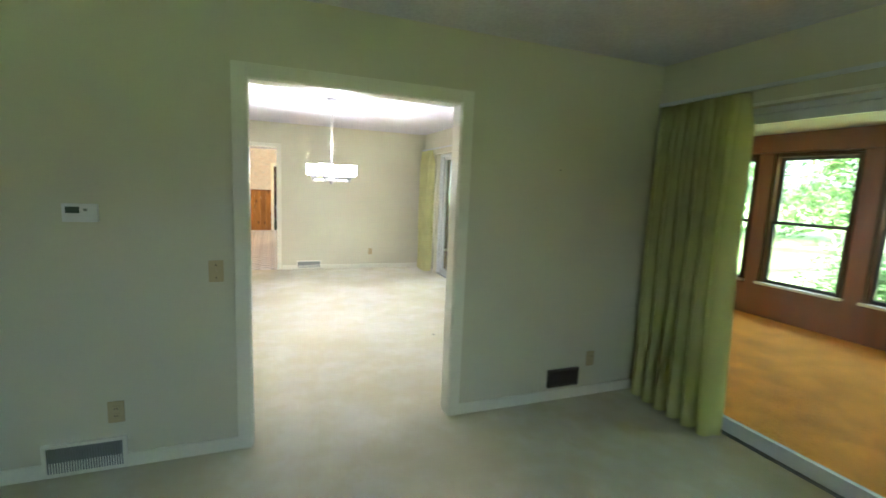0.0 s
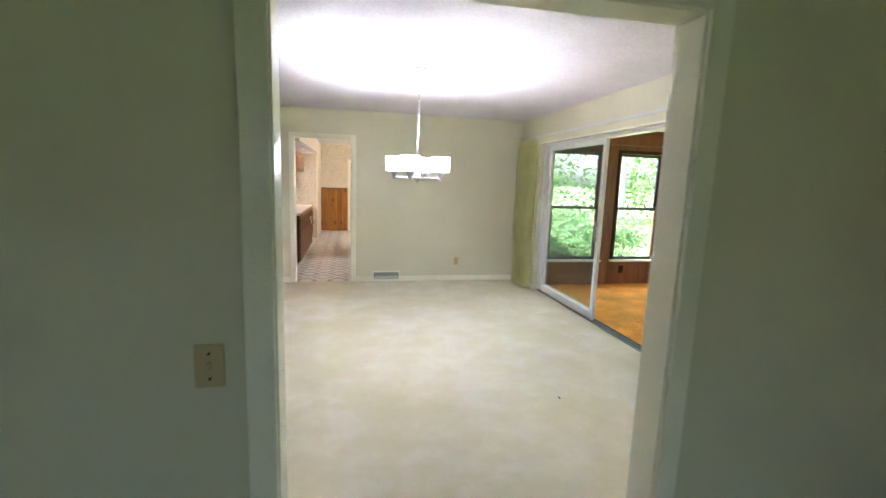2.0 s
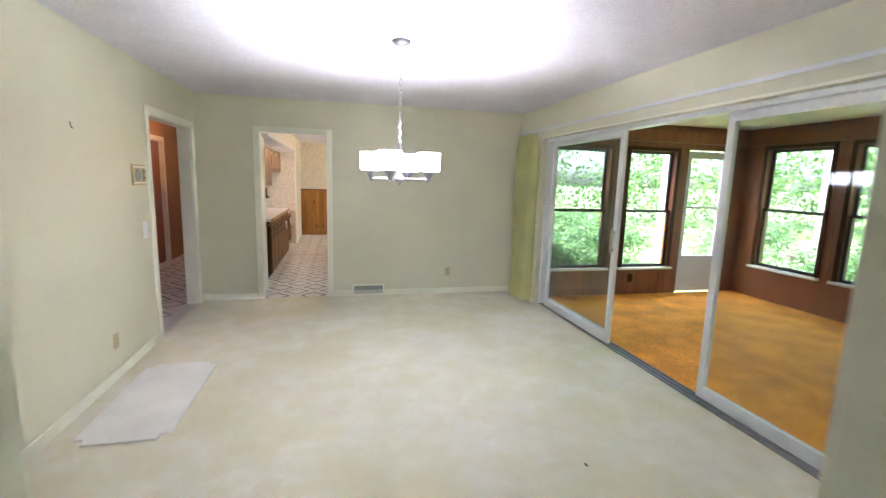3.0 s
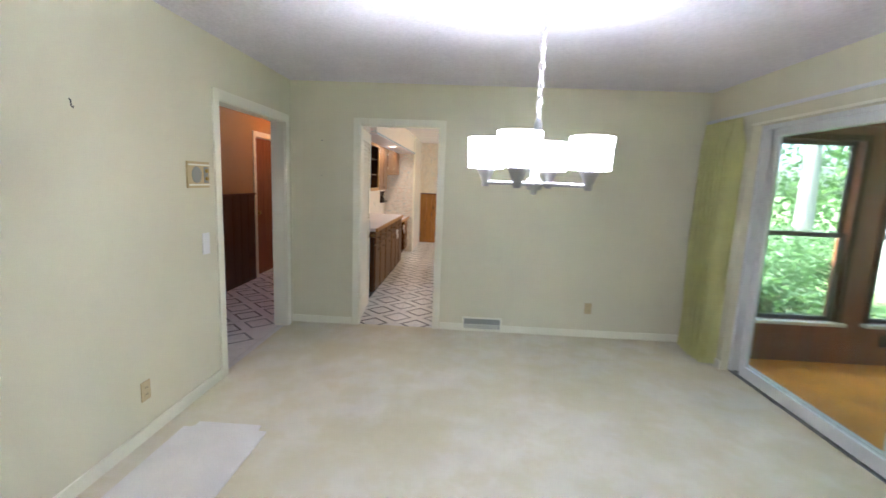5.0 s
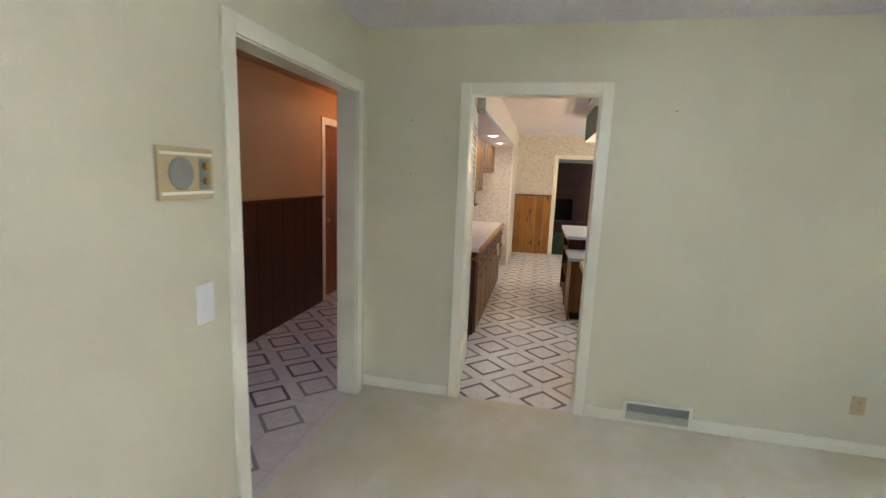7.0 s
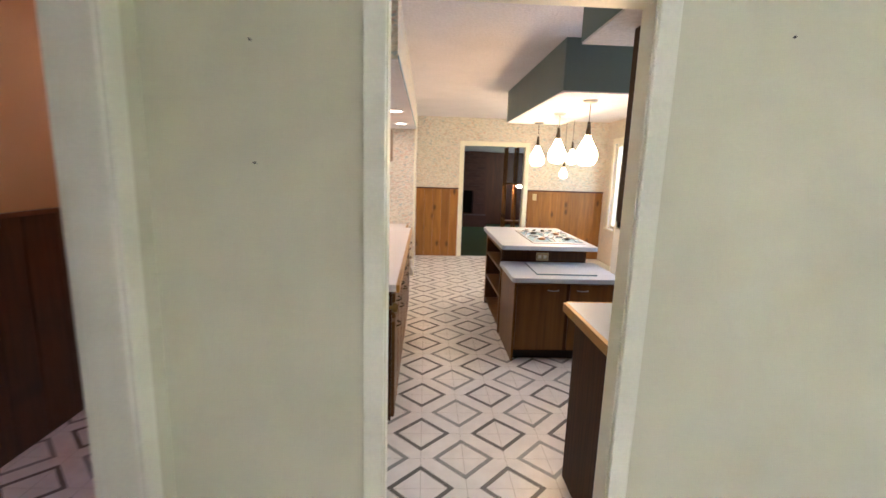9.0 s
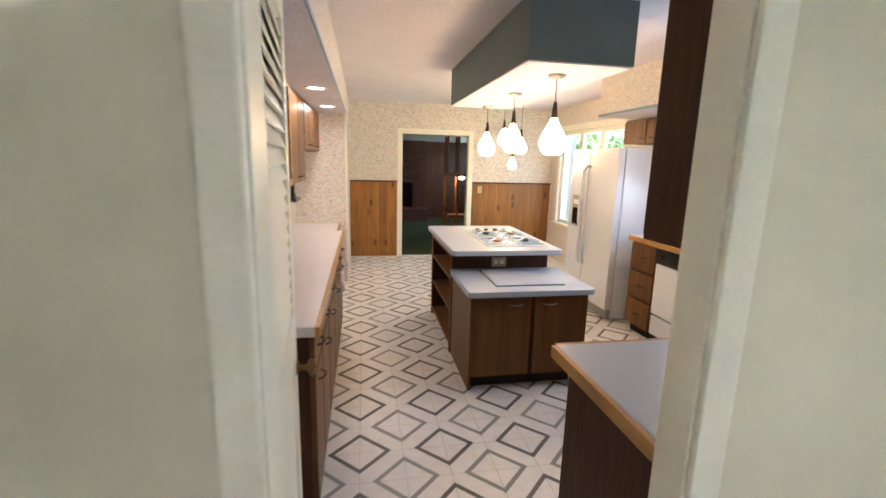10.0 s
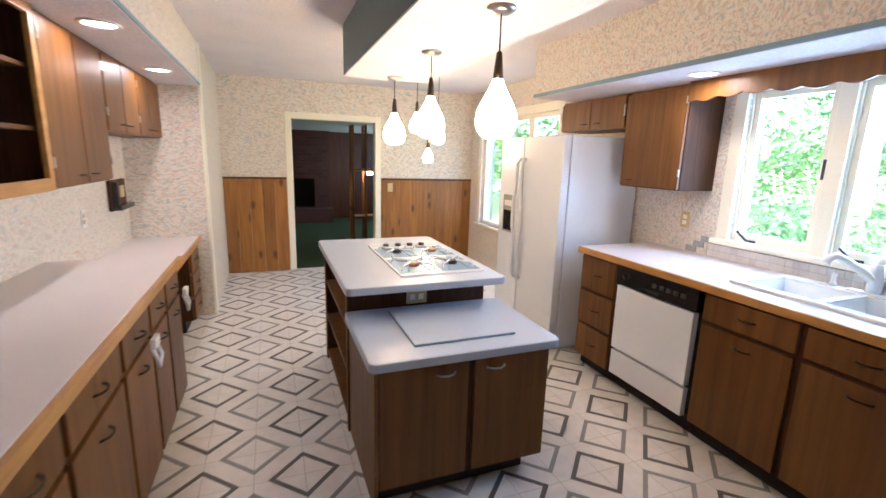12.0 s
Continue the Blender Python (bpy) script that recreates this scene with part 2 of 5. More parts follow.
M_CAB.node_tree.nodes["Principled BSDF"].inputs["Specular IOR Level"].default_value = 0.3
M_OAK = material("golden_wood_edge", (0.47, 0.25, 0.05), 0.42, 30, 0.1, 0.0004, stretch=(1.2, 0.15, 1.2), second=(0.33, 0.16, 0.035), coat=0.12)
M_PINE = material("knotty_pine_board", (0.32, 0.14, 0.020), 0.42, 16, 0.1, 0.0006, stretch=(2.0, 2.0, 0.2), second=(0.23, 0.092, 0.015), big=6, big_amount=0.14, coat=0.2, per_piece=0.2, knots=True)
M_PANEL = material("dark_stained_panelling", (0.105, 0.031, 0.009), 0.42, 14, 0.1, 0.0006, stretch=(3.0, 3.0, 0.2), second=(0.06, 0.02, 0.008), big=5, big_amount=0.18, coat=0.15, per_piece=0.2)
M_HALLBOARD = material("dark_knotty_board", (0.080, 0.029, 0.009), 0.42, 14, 0.1, 0.0006, stretch=(3.0, 3.0, 0.2), second=(0.045, 0.016, 0.006), big=5, big_amount=0.18, coat=0.15, per_piece=0.18, knots=True)
# pale laminate with the window's blue sky light mixed into its colour
M_TOPSKYLIT = material("skylight_tinted_laminate", (0.40, 0.46, 0.56), 0.3, 200, 0.05, big=3, big_amount=0.02)
M_TOP = material("pale_laminate", (0.69, 0.65, 0.655), 0.3, 200, 0.05, big=3, big_amount=0.02)
M_TEAL = material("teal_paint", (0.15, 0.205, 0.205), 0.6, 120, 0.04)
M_BLUE = material("blue_trim_paint", (0.22, 0.33, 0.42), 0.5, 100, 0.04)
M_APPL = material("white_enamel", (0.72, 0.76, 0.82), 0.22, 200, 0.02, big=2, big_amount=0.015, coat=0.3)
M_BLACK = material("black_gloss_plastic", (0.012, 0.012, 0.013), 0.2, 100, 0.05)
M_SINK = material("white_porcelain", (0.80, 0.80, 0.77), 0.12, 100, 0.02)
M_GREYTILE = material("grey_glazed_tile", (0.36, 0.37, 0.38), 0.25, 60, 0.05, per_piece=0.1)
M_WHITETILE = material("white_glazed_tile", (0.74, 0.73, 0.70), 0.2, 60, 0.03, per_piece=0.05)
M_GROUT = material("grey_grout", (0.42, 0.41, 0.39), 0.9, 120, 0.1)
M_HALL = material("tan_hall_paint", (0.42, 0.235, 0.10), 0.55, 200, 0.03, 0.0005)
M_BRICK = material("soot_brown_brick", (0.085, 0.036, 0.025), 0.85, 40, 0.2, 0.003, per_piece=0.2)
M_GRASS = material("lawn", (0.13, 0.18, 0.05), 0.95, 40, 0.3, 0.02, second=(0.05, 0.085, 0.018), big=0.6, big_amount=0.25)
M_LEAF = material("leaf", (0.12, 0.19, 0.06), 0.6, 8, 0.3, second=(0.06, 0.12, 0.035), big=0.7, big_amount=0.35)
M_SHRUB = material("shrub_leaf", (0.09, 0.15, 0.06), 0.6, 8, 0.3, second=(0.045, 0.085, 0.03), big=0.9, big_amount=0.35)
for _m, _c in ((M_LEAF, (0.20, 0.32, 0.09, 1)), (M_SHRUB, (0.16, 0.27, 0.09, 1))):
    _t = _m.node_tree
    _b, _o = _t.nodes["Principled BSDF"], _t.nodes["Material Output"]
    _tr, _mx = _t.nodes.new("ShaderNodeBsdfTranslucent"), _t.nodes.new("ShaderNodeMixShader")
    _tr.inputs[0].default_value, _mx.inputs[0].default_value = _c, 0.45
    _t.links.new(_b.outputs[0], _mx.inputs[1])
    _t.links.new(_tr.outputs[0], _mx.inputs[2])
    _t.links.new(_mx.outputs[0], _o.inputs[0])
M_PALEBARK = material("pale_bark", (0.42, 0.38, 0.33), 0.9, 18, 0.3, 0.01, stretch=(2, 2, 0.4))
M_BARK = material("bark", (0.12, 0.09, 0.065), 0.9, 18, 0.3, 0.01, stretch=(2, 2, 0.4))
M_HOUSE = material("pale_siding", (0.6, 0.6, 0.57), 0.7, 60, 0.05)

# ---- building helpers ----


def box(bm, x0, y0, z0, x1, y1, z1, bevel=0.0):
    """A box between two corners, its edges rounded off by bevel."""
    made = bmesh.ops.create_cube(bm, size=1.0, matrix=Matrix.LocRotScale(((x0 + x1) / 2, (y0 + y1) / 2, (z0 + z1) / 2), None, (abs(x1 - x0), abs(y1 - y0), abs(z1 - z0))))
    if bevel:
        edges = {e for v in made["verts"] for e in v.link_edges}
        bmesh.ops.bevel(bm, geom=list(edges), offset=bevel, segments=2, affect="EDGES", profile=0.7)
    return bm


def boxes(*dims, bevel=0.0):
    bm = bmesh.new()
    for d in dims:
        box(bm, *d, bevel)
    return bm


def frame_slab(x0, y0, x1, y1, a0, b0, a1, b1, z0, z1):
    """A flat slab with a rectangular hole, in one piece."""
    bm = bmesh.new()
    out, hole = [(x0, y0), (x1, y0), (x1, y1), (x0, y1)], [(a0, b0), (a1, b0), (a1, b1), (a0, b1)]
    rows = [[bm.verts.new((x, y, z)) for x, y in loop] for z in (z0, z1) for loop in (out, hole)]
    for k in range(4):
        j = (k + 1) % 4
        for p, q in ((0, 1), (2, 3), (0, 2), (1, 3)):
            bm.faces.new((rows[p][k], rows[p][j], rows[q][j], rows[q][k]))
    bmesh.ops.recalc_face_normals(bm, faces=bm.faces)
    return bm


def tub(x0, y0, x1, y1, z0, z1, t):
    """An open box with walls of thickness t, in one piece, narrowing to its floor."""
    bm = bmesh.new()
    loops = [(0, z1, 0), (0, z0, 0.02), (t, z1, 0), (t, z0 + t, 0.03)]
    rows = [[bm.verts.new((x, y, z)) for x, y in ((x0 + i + n, y0 + i + n), (x1 - i - n, y0 + i + n), (x1 - i - n, y1 - i - n), (x0 + i + n, y1 - i - n))] for i, z, n in loops]
    for k in range(4):
        j = (k + 1) % 4
        for p, q in ((0, 1), (0, 2), (2, 3)):
            bm.faces.new((rows[p][k], rows[p][j], rows[q][j], rows[q][k]))
    bm.faces.new(rows[1])
    bm.faces.new(rows[3])
    bmesh.ops.recalc_face_normals(bm, faces=bm.faces)
    return bm


def lathe(profile, at=(0, 0, 0), steps=24, axis="Z", caps=True):
    """Turns a profile of (radius, height) round an upright axis, or one along x or y."""
    bm = bmesh.new()
    rings = []
    for r, h in profile:
        ring = []
        for k in range(steps):
            a = 2 * math.pi * k / steps
            p = (r * math.cos(a), r * math.sin(a), h)
            p = p if axis == "Z" else ((h, p[0], p[1]) if axis == "X" else (p[0], h, p[1]))
            ring.append(bm.verts.new(Vector(p) + Vector(at)))
        rings.append(ring)
    for a, b in zip(rings, rings[1:]):
        for k in range(steps):
            bm.faces.new((a[k], a[(k + 1) % steps], b[(k + 1) % steps], b[k]))
    for ring, r in ((rings[0], profile[0][0]), (rings[-1], profile[-1][0])):
        if caps and r > 1e-4:
            bm.faces.new(ring)
    bmesh.ops.recalc_face_normals(bm, faces=bm.faces)
    return bm


def tube(points, r, steps=8):
    """A round bar along a line of points."""
    bm = bmesh.new()
    pts = [Vector(p) for p in points]
    rings = []
    for i, p in enumerate(pts):
        d = (pts[min(i + 1, len(pts) - 1)] - pts[max(i - 1, 0)]).normalized()
        side = d.cross(Vector((0.31, 0.17, 0.93))).normalized()
        up = side.cross(d)
        rings.append([bm.verts.new(p + r * (math.cos(2 * math.pi * k / steps) * side + math.sin(2 * math.pi * k / steps) * up)) for k in range(steps)])
    for a, b in zip(rings, rings[1:]):
        for k in range(steps):
            bm.faces.new((a[k], a[(k + 1) % steps], b[(k + 1) % steps], b[k]))
    bm.faces.new(rings[0])
    bm.faces.new(rings[-1])
    bmesh.ops.recalc_face_normals(bm, faces=bm.faces)
    return bm


def mesh_object(name, bm, mat, smooth=False):
    me = bpy.data.meshes.new(name)
    bm.to_mesh(me)
    bm.free()
    me.materials.append(mat)
    if smooth:
        for p in me.polygons:
            p.use_smooth = True
    return new(name, me)


def structure(name, bm, mat, label, smooth=False):
    return tagged(mesh_object(name, bm, mat, smooth), label, name.split("_")[0], "", "structure")


def thing(name, at, label, category, group="", kind=""):
    ob = new(name)
    ob.location = at
    ob.empty_display_size = 0.05
    return tagged(ob, label, category, group, kind)


def part(name, bm, mat, parent, label="", smooth=False):
    """One mesh, given in world places, under a thing or a part."""
    ob = mesh_object(name, bm, mat, smooth)
    ob.parent = parent
    ob.matrix_parent_inverse = Matrix.Translation(-Vector(parent.location)) if parent.type == "EMPTY" else Matrix()
    if label:
        ob["label"] = label
    return ob


def piece(name, me, parent, at):
    """A piece of its own on a shared mesh, at a world place."""
    ob = new(name, me)
    ob.parent = parent
    ob.location = at
    return ob


def shared(name, bm, mat):
    me = bpy.data.meshes.new(name)
    bm.to_mesh(me)
    bm.free()
    me.materials.append(mat)
    return me

# ---- the large structure ----
A0, A1 = 3.105, 3.225      # wall between living and dining room
B0, B1 = 8.469, 8.561      # wall between dining room and kitchen
CX, CX2 = -1.158, -1.278   # dining room's wall to the hall
DX, DX2 = 2.88, 3.06       # wall to the porch
KX = 2.80                  # kitchen's window wall
KY = 14.915                # kitchen's end wall
H1, H2 = 2.44, 2.40        # ceilings
LX, LY = -3.4, -2.6        # far sides of the living room
PX, PY, PZ = 6.35, 8.2, -0.03  # porch: outer wall, end wall, floor

SD = (4.12, 7.80, 2.06)    # dining slider: y0, y1, height
SL = (-1.1, 2.58, 2.06)    # living slider
structure("floor_carpet", boxes((LX, LY, -0.1, DX, A0, 0.0), (0.0, A0, -0.1, 1.4, A1, 0.0), (CX - 0.03, A1, -0.1, DX, B0 + 0.02, 0.0), (DX, SD[0], -0.1, 2.95, SD[1], 0.0), (DX, SL[0], -0.1, 2.95, SL[1], 0.0)), M_CARPET, "worn cream cut-pile carpet with faint traffic stains")
floor_kitchen = structure("floor_kitchen", boxes((-2.6, B0 + 0.02, -0.12, KX, KY + 0.06, -0.004), (-2.6, 6.2, -0.12, CX - 0.03, B0 + 0.02, -0.004)), M_VINYL, "white vinyl floor with grey diamond outlines")
structure("floor_porch", boxes((DX2 - 0.02, -2.6, -0.15, PX, PY, PZ)), M_ORANGE, "orange shag carpet on the porch floor")
structure("floor_family", boxes((-2.5, KY + 0.06, -0.15, 2.84, 20.0, -0.02)), M_GREENCARPET, "dark green carpet in the family room")

structure("ceiling_living", boxes((LX, LY, H1, DX, A0 + 0.06, H1 + 0.1)), M_CEIL, "white stippled plaster ceiling")
structure("ceiling_dining", boxes((CX, A0 + 0.06, H1, DX, B0, H1 + 0.1)), M_CEIL, "white stippled plaster ceiling")
structure("ceiling_kitchen", boxes((-1.1, B1, H2, KX, KY, H2 + 0.14)), M_CEIL, "white stippled plaster ceiling in the kitchen")
structure("ceiling_hall", boxes((-2.6, 6.2, 2.40, CX2, 12.0, 2.5)), M_HALL, "tan painted hall ceiling")
structure("ceiling_porch", boxes((DX2, -2.6, 2.38, PX + 0.1, PY + 0.1, 2.48)), M_CEIL, "white boarded porch ceiling")
structure("ceiling_family", boxes((-2.6, KY + 0.12, 2.03, 2.96, 20.1, 2.13)), M_CEIL, "white ceiling of the family room")

LO = (0.103, 1.314, 2.028)   # opening living-dining: x0, x1, height
KD = (-0.466, 0.326, 2.044)  # doorway to the kitchen
HO = (7.140, 8.312, 2.030)  # opening to the hall: y0, y1, height
FD = (0.305, 1.382, 1.945)   # doorway to the family room
structure("wall_living_dining", boxes((LX, A0, 0, LO[0], A1, H1), (LO[1], A0, 0, DX, A1, H1), (LO[0], A0, LO[2], LO[1], A1, H1)), M_WALL, "cream painted wall with a wide cased opening")
structure("wall_dining_kitchen", boxes((CX2, B0, 0, KD[0], B1, H1), (KD[1], B0, 0, DX, B1, H1), (KD[0], B0, KD[2], KD[1], B1, H1)), M_WALL, "cream painted wall with the kitchen doorway")
structure("wall_dining_hall", boxes((CX2, A1, 0, CX, HO[0], H1), (CX2, HO[1], 0, CX, B0, H1), (CX2, HO[0], HO[2], CX, HO[1], H1)), M_WALL, "cream painted wall with a cased opening to the hall")
structure("wall_porch_side", boxes((DX, A0, 0, DX2, SD[0], H1), (DX, SD[1], 0, DX2, B1, H1), (DX, SD[0], SD[2], DX2, SD[1], H1), (DX, SL[1], 0, DX2, A0, H1), (DX, SL[0], SL[2], DX2, SL[1], H1), (DX, LY, 0, DX2, SL[0], H1)), M_WALL, "cream painted wall with two sliding glass doors")
# the opening in the unseen back wall is added to let daylight in
structure("wall_living_back", boxes((LX, LY - 0.12, 0, -1.4, LY, H1), (-0.2, LY - 0.12, 0, DX2, LY, H1), (-1.4, LY - 0.12, 0, -0.2, LY, 1.4), (-1.4, LY - 0.12, 2.1, -0.2, LY, H1), (LX - 0.12, LY, 0, LX, A1, H1)), M_WALL, "plain cream painted living room walls")

# kitchen walls
W1 = (9.84, 10.86, 1.04, 1.96)  # window over the sink: y0, y1, z0, z1
W2 = (12.80, 14.55, 0.62, 2.02)  # window by the refrigerator
structure("wall_kitchen_window", boxes((KX, B1, 0, KX + 0.16, W1[0], H2), (KX, W1[1], 0, KX + 0.16, W2[0], H2), (KX, W2[1], 0, KX + 0.16, KY + 0.12, H2), (KX, W1[0], 0, KX + 0.16, W1[1], W1[2]), (KX, W1[0], W1[3], KX + 0.16, W1[1], H2), (KX, W2[0], 0, KX + 0.16, W2[1], W2[2]), (KX, W2[0], W2[3], KX + 0.16, W2[1], H2)), M_PAPER, "floral papered kitchen wall with windows")
structure("wall_kitchen_end", boxes((-1.2, KY, 0, FD[0], KY + 0.12, H2), (FD[1], KY, 0, KX, KY + 0.12, H2), (FD[0], KY, FD[2], FD[1], KY + 0.12, H2)), M_PAPER, "floral papered end wall with a doorway")
structure("wall_recess_back", boxes((-1.22, B1, 0, -1.10, 13.36, H2)), M_PAPER, "floral papered wall behind the long counter")
structure("wall_recess_side", boxes((-1.22, 13.36, 0, -0.50, 13.48, H2)), M_PAPER, "floral papered return wall beside the desk")
structure("wall_nook_side", boxes((-0.62, 13.48, 0, -0.50, KY, H2)), M_PAPER, "floral papered side wall of the dining nook")
structure("wall_pantry_stub", boxes((-1.10, B1, 0, -0.565, 9.42, H2)), M_PAPER, "floral papered stub wall behind the louvred door")
structure("trim_recess_corner", boxes((-0.505, 13.35, 0, -0.485, 13.47, H2)), M_TRIM, "cream painted corner board")
structure("wall_hall", boxes((-2.55, 6.2, 0, -2.43, 10.35, 2.4), (-2.55, 11.2, 0, -2.43, 12.0, 2.4), (-2.55, 10.35, 2.05, -2.43, 11.2, 2.4), (-2.55, 6.1, 0, CX2, 6.2, 2.4), (-2.55, 12.0, 0, -1.22, 12.1, 2.4), (-3.4, 10.2, 0, -3.3, 11.4, 2.4), (-3.4, 10.1, 0, -2.55, 10.2, 2.4), (-3.4, 11.4, 0, -2.55, 11.5, 2.4)), M_HALL, "tan painted hall walls above dark wainscot")
# opening at y 17.5 to 19 is an assumed window, out of view
structure("wall_family", boxes((-2.6, KY + 0.12, -0.1, -2.5, 20.1, 2.4), (2.84, KY + 0.12, -0.1, 2.96, 17.5, 2.03), (2.84, 19.0, -0.1, 2.96, 20.1, 2.03), (2.84, 17.5, -0.1, 2.96, 19.0, 0.85), (2.84, 17.5, 1.95, 2.96, 19.0, 2.03), (-2.5, 20.0, -0.1, 2.84, 20.1, 2.03), (-2.6, KY, -0.1, -1.2, KY + 0.12, 2.03)), M_PANEL, "dark wood panelled family room walls")
structure("soffit_recess", boxes((-1.10, 9.42, 2.055, -0.49, 13.36, H2)), M_PAPER, "papered soffit above the wall cabinets")
structure("soffit_recess_underside", boxes((-1.10, 9.42, 2.047, -0.492, 13.36, 2.0551)), M_CEIL, "white underside of the soffit")
structure("trim_recess_soffit", boxes((-0.489, 9.42, 2.05, -0.484, 13.35, 2.072), (-0.565, 9.40, 0, -0.558, 9.426, 2.05)), M_BLUE, "thin blue edging strip")
structure("soffit_window", boxes((2.10, B1, 2.02, KX, 12.2, H2)), M_PAPER, "papered soffit above the sink wall")
structure("soffit_window_underside", boxes((2.103, B1, 2.012, KX, 12.197, 2.0201)), M_CEIL, "white underside of the sink soffit")
structure("trim_window_soffit", boxes((2.092, B1, 2.014, 2.0995, 12.2, 2.04)), M_BLUE, "blue edging strip along the sink soffit")
structure("soffit_peninsula", boxes((0.294, B1, 2.068, 2.10, 9.06, H2)), M_TEAL, "teal painted soffit over the peninsula")
structure("soffit_peninsula_underside", boxes((0.297, B1, 2.06, 2.10, 9.057, 2.0681)), M_CEIL, "white underside of the peninsula soffit")
structure("soffit_island", boxes((0.558, 10.165, 2.068, 1.170, 12.27, H2)), M_TEAL, "teal painted box soffit over the island")
structure("soffit_island_underside", boxes((0.561, 10.168, 2.06, 1.167, 12.267, 2.0681)), M_CEIL, "white underside of the island soffit")

# porch walls with window openings
PW = ((3.28, 4.09, 0.37, 2.02), (4.39, 5.14, 0.37, 2.02))
PD = (5.34, 6.06)  # porch door


def wall_with_holes_x(y0, y1, x0, x1, z0, z1, holes):
    """Boxes of a wall that runs along x, with (x0, x1, z0, z1) holes."""
    out, last = [], x0
    for a, b, lo, hi in sorted(holes):
        out += [(last, y0, z0, a, y1, z1)] * (a > last)
        out += [(a, y0, z0, b, y1, lo)] * (lo > z0) + [(a, y0, hi, b, y1, z1)]
        last = b
    return out + [(last, y0, z0, x1, y1, z1)]


structure("wall_porch_end", boxes(*wall_with_holes_x(PY, PY + 0.14, DX2, PX + 0.14, PZ, 2.38, [*PW, (PD[0], PD[1], PZ, 2.06)])), M_PORCH, "dark wood porch end wall with windows")
PSIDE = [(y, y + 0.86, 0.44, 2.08) for y in (-2.17, -1.02, 0.13, 1.28, 2.43, 3.58, 4.73, 5.88, 7.0)]
structure("wall_porch_outer", boxes(*[(y0, x0, z0, y1, x1, z1) for x0, y0, z0, x1, y1, z1 in wall_with_holes_x(PX, PX + 0.14, -2.6, PY, PZ, 2.38, PSIDE)]), M_PORCH, "dark wood porch wall with a row of windows")
structure("wall_porch_back", boxes((DX2, -2.74, PZ, PX + 0.14, -2.6, 2.38)), M_PORCH, "dark wood porch wall")
structure("wall_outside_porch", boxes((DX2 - 0.02, SD[1], 0, DX2 + 0.006, PY, 2.38), (DX2 - 0.02, 2.7, 0, DX2 + 0.006, SD[0], 2.38)), M_PORCH, "dark wood cladding beside the sliding doors")
structure("trim_porch_beam", boxes((DX2, PY - 0.06, 2.14, PX, PY, 2.3), (PX - 0.06, -2.6, 2.14, PX, PY, 2.3)), M_PORCH, "dark wood beam above the porch windows")

# baseboards and casings
BB = 0.075
structure("baseboard", boxes((LX, A0 - 0.012, 0, LO[0] - 0.068, A0, BB), (LO[1] + 0.068, A0 - 0.012, 0, DX, A0, BB), (KD[1] + 0.068, B0 - 0.012, 0, DX, B0, BB), (CX, B0 - 0.012, 0, KD[0] - 0.068, B0, BB), (CX, A1, 0, CX + 0.012, HO[0] - 0.068, BB), (DX - 0.012, SD[1], 0, DX, B0 - 0.012, BB), (CX + 0.012, A1, 0, LO[0] - 0.068, A1 + 0.012, BB), (LO[1] + 0.068, A1, 0, DX, A1 + 0.012, BB), bevel=0.003), M_TRIM, "cream painted wooden baseboard")


def casing(name, a0, a1, top, face, out, along, label, depth=0.12, w=0.068, far=None):
    """Flat trim round an opening: on the face at `face`, standing out by `out`, with jambs through the wall."""
    t = 0.016 * (1 if out > 0 else -1)
    back = face - depth * (1 if out > 0 else -1)
    rows = []
    for lo, hi in ((a0 - w, a0 + 0.006), (a1 - 0.006, a1 + w)):
        rows.append((lo, face, 0, hi, face + t, top + w))
        rows.append((max(lo, a0 - (far or w)), back, 0, min(hi, a1 + (far or w)), back - t * (0.5 if far else 1), top + w))
    for f, tt in ((face, t), (back, -t)):
        rows.append((a0 + 0.006, f, top - 0.006, a1 - 0.006, f + tt, top + w))
    rows += [(a0 - 0.001, face, 0, a0 + 0.012, back, top - 0.012), (a1 + 0.001, face, 0, a1 - 0.012, back, top - 0.012), (a0, face, top + 0.001, a1, back, top - 0.012)]
    bm = bmesh.new()
    for r in rows:
        r = r if along == "x" else (r[1], r[0], r[2], r[4], r[3], r[5])
        box(bm, min(r[0], r[3]), min(r[1], r[4]), r[2], max(r[0], r[3]), max(r[1], r[4]), r[5], 0.006)
    return structure(name, bm, M_TRIM, label)


casing("trim_living_opening", LO[0], LO[1], LO[2], A0, -1, "x", "cream painted flat casing round the wide opening", 0.12)
casing("trim_kitchen_door", KD[0], KD[1], KD[2], B0, -1, "x", "cream painted casing round the kitchen doorway", B1 - B0, 0.06, 0.018)
casing("trim_hall_opening", HO[0], HO[1], HO[2], CX, 1, "y", "cream painted casing round the hall opening", 0.12)
casing("trim_family_door", FD[0], FD[1], FD[2], KY, -1, "x", "cream painted casing round the family room doorway", 0.12)

# ---- walls' small fittings ----


def on_wall(u, v, d, wall):
    """A place u along a wall, v up and d out from it."""
    return {"A": (u, A0 - d, v), "B": (u, B0 - d, v), "C": (CX + d, u, v), "E": (u, KY - d, v)}[wall]


def slab(u0, u1, v0, v1, d0, d1, wall, bevel=0.0):
    p, q = on_wall(u0, v0, d0, wall), on_wall(u1, v1, d1, wall)
    lo, hi = [min(a, b) for a, b in zip(p, q)], [max(a, b) for a, b in zip(p, q)]
    return boxes((*lo, *hi), bevel=bevel)


